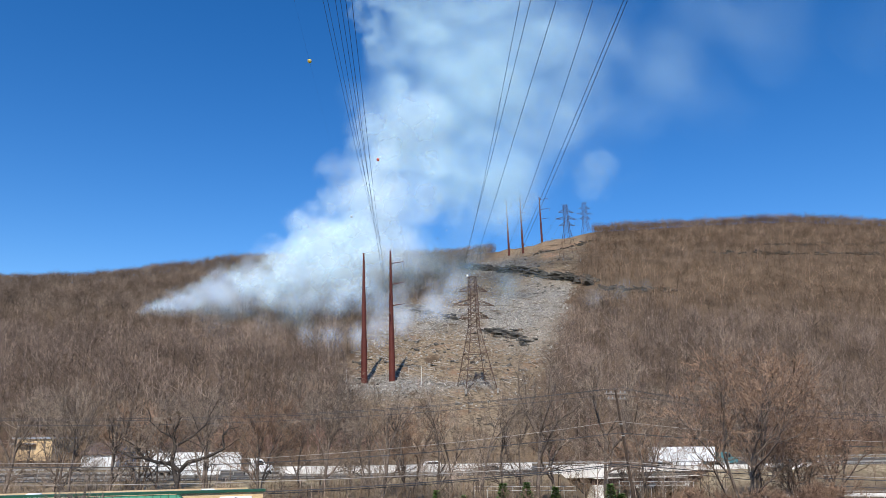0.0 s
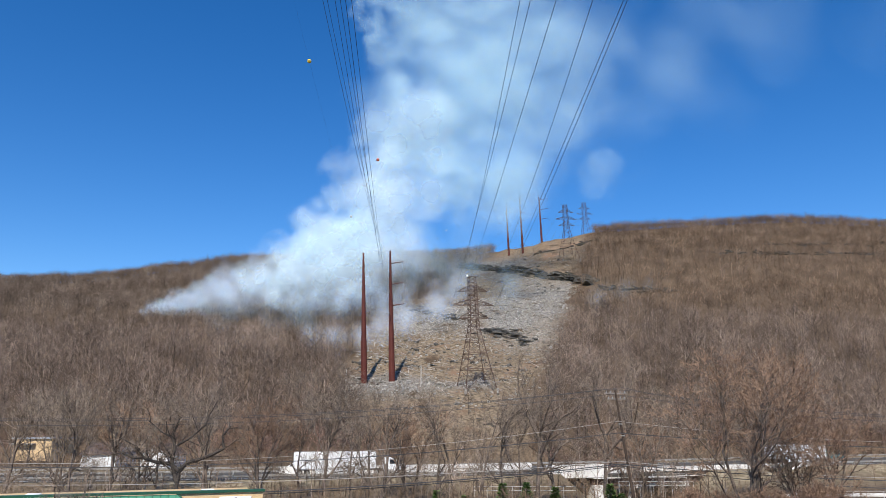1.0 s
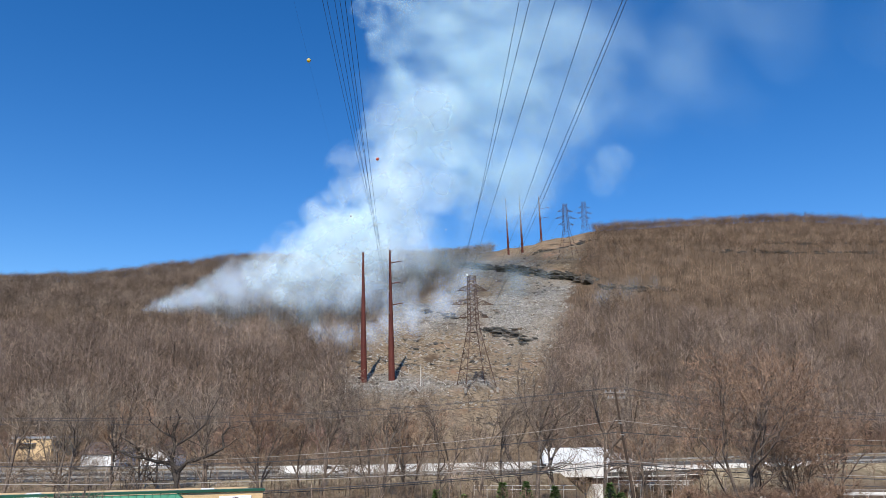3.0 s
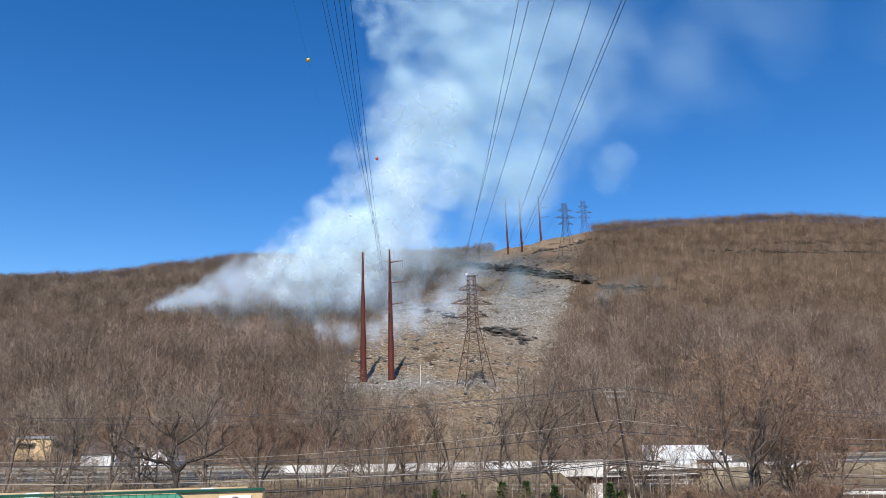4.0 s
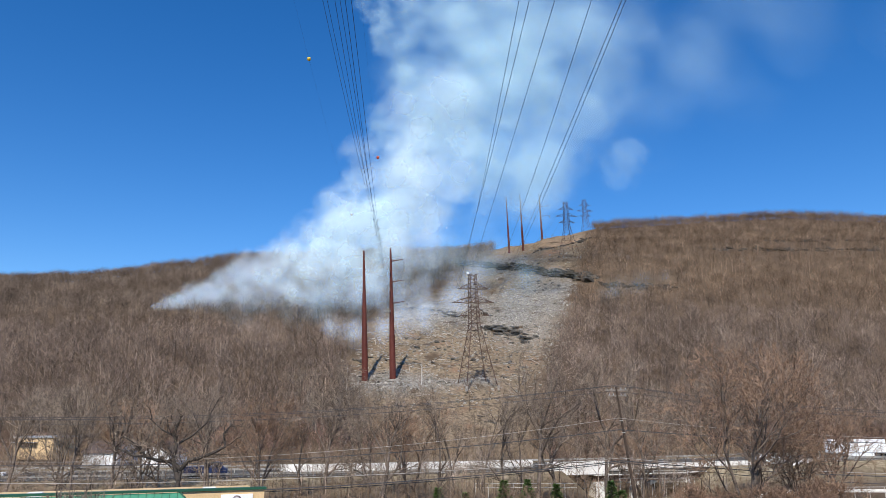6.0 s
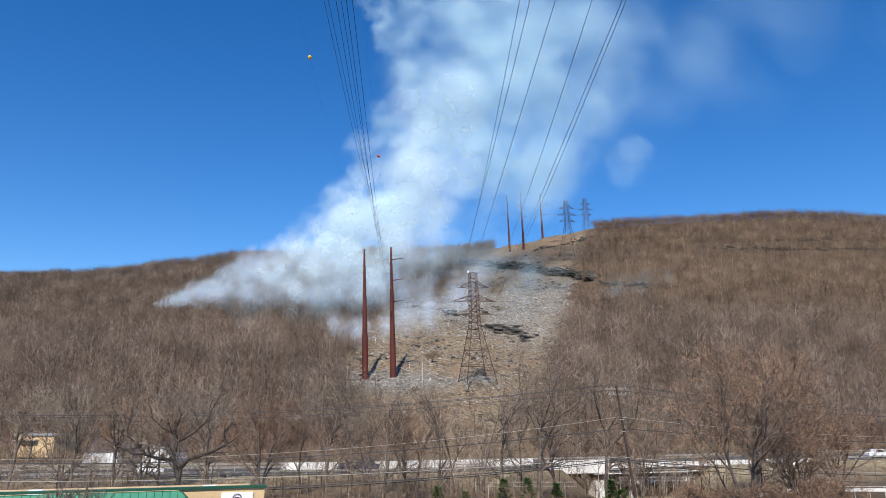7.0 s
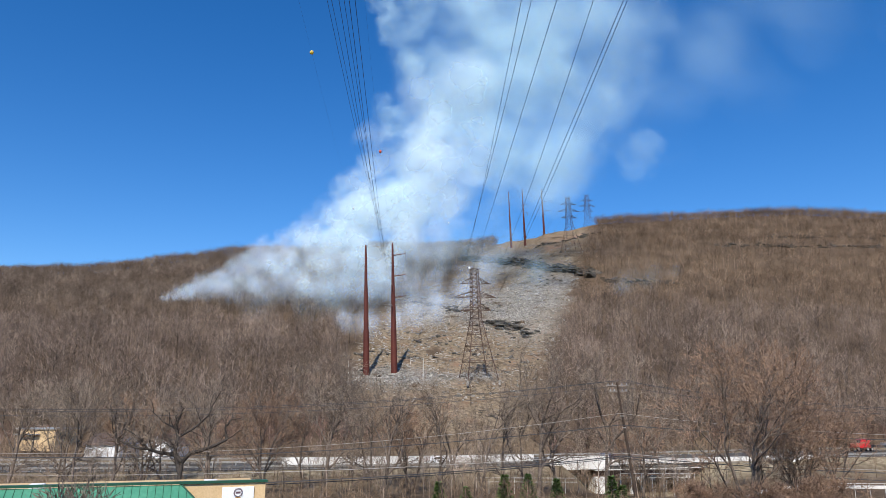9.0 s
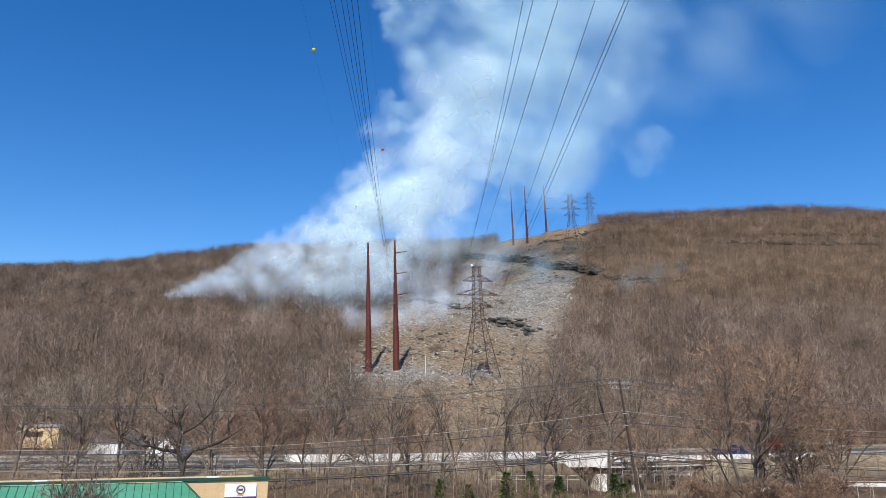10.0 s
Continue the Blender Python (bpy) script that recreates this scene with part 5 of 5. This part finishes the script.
TRAFFIC = [
    (semi_truck("white semi truck with a long white box trailer", M_WHITE, M_WHITE), 2.0, 2.1, 23.7, -5.2),
    (semi_truck("semi truck with a teal cab and white trailer", M_TEAL, M_WHITE), 0.0, 48.5, 29.3, -5.2),
    (light_vehicle("pickup_truck", "white pickup truck driving on the highway", "pickup", M_WHITE, PICKUP, PICKUP_G, 5.6), 2.0, -52.2, 30.6, -9.3),
    (light_vehicle("suv", "white sport utility vehicle on the highway", "car", M_WHITE, SUV, SUV_G, 4.7), 0.0, -1.2, -27.0, 5.2),
    (light_vehicle("sedan", "dark grey sedan on the highway", "car", M_CHARCOAL, SEDAN, SEDAN_G, 4.6), 0.0, 6.3, 27.0, -9.3),
    (light_vehicle("sedan", "dark teal sedan on the highway", "car", M_TEAL, SEDAN, SEDAN_G, 4.6), 2.0, 102.0, 26.0, -5.2),
    (light_vehicle("flatbed_truck", "dark blue flatbed truck on the highway", "truck", M_BLUE, BOX, BOX_G, 7.0, 1.1), 5.5, -54.5, 25.5, -9.3),
    (light_vehicle("sedan", "white sedan on the highway", "car", M_WHITE, SEDAN, SEDAN_G, 4.6), 7.5, -39.0, 25.0, -5.2),
    (semi_truck("semi truck with a red cab and low flatbed", M_RED, M_WHITE, True), 9.0, 113.0, -25.0, 5.2),
]

# ---- smoke ----
plume = thing("smoke_plume", "white bluish smoke plume drifting from the burning woods", "smoke")


def puff_mesh(seed):
    bm = bmesh.new()
    bmesh.ops.create_icosphere(bm, subdivisions=3, radius=1.0)
    o = Vector((seed * 7.3, seed * 3.1, seed * 1.7))
    for v in bm.verts:
        n1 = noise.noise(v.co * 1.6 + o)
        n2 = noise.noise(v.co * 3.2 + o)
        v.co = v.co * (1.0 + 0.16 * n1 + 0.10 * n2)
    me = bpy.data.meshes.new("smoke_puff")
    bm.to_mesh(me)
    bm.free()
    me.polygons.foreach_set("use_smooth", [True] * len(me.polygons))
    return me


PUFFS = [[], [], [], []]
for k in range(4):
    for s in range(5):
        me = puff_mesh(s + 5 * k)
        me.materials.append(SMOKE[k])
        PUFFS[k].append(me)
# spine of the plume: x, z, radius of the column
SPINE = ((-176, 75, 2.5), (-160, 78, 5), (-144, 82, 8), (-125, 88, 12), (-103, 96, 16), (-80, 107, 22), (-54, 121, 30), (-29, 153, 37), (-8, 187, 43), (8, 221, 50), (22, 257, 57), (40, 292, 60))
DRIFTING = []
sr = np.random.default_rng(21)


def puff(kind, x, y, z, r, speed):
    near = 1 - 0.16 * float(np.clip((190 - z) / 80, 0, 1)) if y > 380 else (0.84 if x < -20 else 0.93)
    x, y, z, r = x * near, y * near, 8 + (z - 8) * near, r * near
    o = part("smoke_puff", PUFFS[kind][int(sr.integers(5))], None, plume)
    r *= 1.18 if kind in (0, 3) else 1.04
    o.scale = (r, r * sr.uniform(0.6, 0.9), r * sr.uniform(0.75, 1.0))
    DRIFTING.append((o, Vector((x, y, z)), Vector(speed), sr.uniform(0, 360), sr.uniform(-9, 9)))


sp = np.array(SPINE, float)
step = np.hypot(np.diff(sp[:, 0]), np.diff(sp[:, 1]))
weight = np.concatenate([[0], np.cumsum(step / (sp[1:, 2] + sp[:-1, 2] + 10))])
for i in range(150):
    k = float(np.interp((i + sr.random()) / 150 * weight[-1], weight, np.arange(len(sp))))
    a = int(k)
    c = sp[a] + (sp[min(a + 1, len(sp) - 1)] - sp[a]) * (k - a)
    R = c[2]
    ang, q = sr.uniform(0, 6.283), R * 0.78 * math.sqrt(sr.random())
    low = np.clip((c[0] + 172) / 60, 0, 1)
    kind = 3 if c[0] < -112 else 0 if c[1] < 150 or (c[1] < 190 and sr.random() < 0.4) else 1
    puff(kind, c[0] + math.cos(ang) * q, 420 + sr.uniform(-0.3, 0.3) * R, c[1] + math.sin(ang) * q * 0.9, R * sr.uniform(0.55, 1.0) + 1.5, (1.1 + 1.9 * low, 0, 0.3 + 1.6 * low))
# the foot of the plume among the treetops
for x, z, R in ((-118, 86, 11), (-102, 91, 14), (-86, 93, 17), (-68, 95, 19), (-50, 98, 20), (-76, 108, 20), (-40, 113, 22), (-56, 92, 16)):
    for j in range(3):
        puff(0 if j else 3, x + sr.normal(0, R * 0.35), 420 + sr.normal(0, 6), z + sr.normal(0, R * 0.3), R * sr.uniform(0.7, 1.1), (1.4, 0, 0.7))
for x, z, R in ((-147, 78, 10), (-131, 80, 12), (-114, 84, 15), (-98, 87, 17), (-81, 90, 18), (-65, 92, 19), (-51, 88, 16), (-74, 80, 11), (-58, 79, 11), (-94, 79, 10), (-45, 104, 15)):
    for j in range(3):
        puff(0 if j < 2 and x > -112 else 3, x + sr.normal(0, R * 0.35), 420 + sr.normal(0, 6), z + sr.normal(0, R * 0.18), R * sr.uniform(0.9, 1.25), (1.7, 0, 0.3))
# haze that lies among the treetops below the plume
for x, z, R in ((-117, 76, 10), (-97, 76, 13), (-78, 77, 14), (-58, 77, 14), (-41, 86, 13), (-48, 76, 11), (-28, 103, 15), (-15, 106, 13)):
    for j in range(2):
        puff(3, x + sr.normal(0, R * 0.4), 410 + sr.normal(0, 6), z + sr.normal(0, R * 0.15), R * sr.uniform(1.0, 1.4), (1.3, 0, 0.3))
# rounded billows at the tail's end
for x, z, R in ((-172, 77, 5), (-165, 78, 6), (-155, 80, 7), (-144, 82, 8), (-160, 76, 5), (-130, 86, 8)):
    for j in range(3):
        puff(3 if j else 1, x + sr.normal(0, R * 0.3), 420 + sr.normal(0, 5), z + sr.normal(0, R * 0.25), R * sr.uniform(0.9, 1.3), (1.4, 0, 0.4))
# ragged tail that drifts off the fire's edge
for x, z, R in ((-160, 79, 7), (-150, 82, 9), (-140, 86, 10), (-130, 88, 11), (-148, 76, 6), (-134, 80, 8), (-120, 95, 13)):
    for j in range(2):
        puff(3 if j else 1, x + sr.normal(0, R * 0.5), 420 + sr.normal(0, 5), z + sr.normal(0, R * 0.35), R * sr.uniform(0.8, 1.2), (2.0, 0, 0.9))
# leeward body of the column
for x, z, R in ((6, 145, 18), (18, 165, 21), (30, 188, 23), (50, 205, 20), (65, 224, 20), (2, 163, 20)):
    for j in range(3):
        puff(1 if j < 2 else 2, x + sr.normal(0, R * 0.4), 424 + sr.normal(0, 10), z + sr.normal(0, R * 0.4), R * sr.uniform(0.8, 1.3), (2.8, 0, 0.9))
# side lumps on the windward edge
for x, z, R in ((-74, 140, 17), (-86, 120, 17), (-58, 152, 20), (-66, 128, 20), (-48, 165, 20), (-33, 236, 24), (-36, 254, 20), (-22, 265, 30), (-30, 210, 20), (-42, 182, 18), (-10, 285, 32), (-44, 262, 17), (-50, 276, 15), (-36, 282, 20), (-46, 248, 13)):
    for j in range(2):
        puff(0 if z < 160 and j else 1, x + sr.normal(0, R * 0.3), 420 + sr.normal(0, 6), z + sr.normal(0, R * 0.3), R * sr.uniform(0.7, 1.1), (2.2 if z < 180 else 0.8, 0, 1.6 if z < 180 else 0.9))
# thin smoke carried downwind
for x, z, R, n in ((40, 185, 38, 4), (55, 215, 45, 3), (62, 250, 48, 2), (40, 265, 50, 1), (52, 160, 30, 4), (100, 205, 46, 3), (120, 245, 52, 3), (175, 250, 58, 3), (235, 262, 60, 3), (110, 280, 55, 3), (150, 215, 46, 2), (30, 150, 30, 3)):
    for j in range(n):
        puff(2 if x > 65 or j > 2 else 1, x + sr.normal(0, R * 0.45), 425 + sr.normal(0, 12), z + sr.normal(0, R * 0.4), R * sr.uniform(0.9, 1.5), (3.0, 0, 0.9))
# low wisps over the cleared slope and the lower woods
for x, z, R, kind, n in ((-56, 45, 9, 3, 3), (-46, 47, 10, 3, 4), (-36, 50, 9, 3, 3), (-28, 53, 11, 3, 5), (-18, 59, 12, 3, 5), (-9, 67, 13, 3, 5), (3, 73, 14, 3, 4), (16, 77, 15, 2, 5), (30, 79, 14, 2, 5), (42, 82, 11, 2, 3), (80, 76, 13, 2, 2), (92, 76, 13, 2, 1), (103, 76, 10, 2, 1),
                         (-14, 86, 18, 2, 5), (4, 94, 18, 2, 5), (20, 100, 16, 2, 3), (-22, 104, 20, 2, 4), (-4, 110, 22, 2, 4), (14, 116, 18, 2, 3), (-30, 74, 14, 2, 4), (-100, 60, 17, 2, 4), (-120, 60, 14, 2, 3), (-66, 62, 15, 2, 4), (-82, 58, 14, 2, 3)):
    for j in range(n):
        puff(kind, x + sr.normal(0, R * 0.5), 330 + max(0, (z - 45) * 1.2) + sr.normal(0, 4), z + 2 + sr.normal(0, R * 0.3), R * sr.uniform(0.6, 1.1), (1.5, 0, 0.4))


def motions():
    for ob, t_ref, x_ref, speed, offset in TRAFFIC:
        drive(ob, t_ref, x_ref, speed, offset)
    for o, p, v, turn, swirl in DRIFTING:
        walk(o, [(t, Matrix.Translation(p + v * t) @ pose(0, 0, 0, 0, turn + swirl * t / 10, 0)) for t in (0.0, 5.0, 10.0)])


motions()
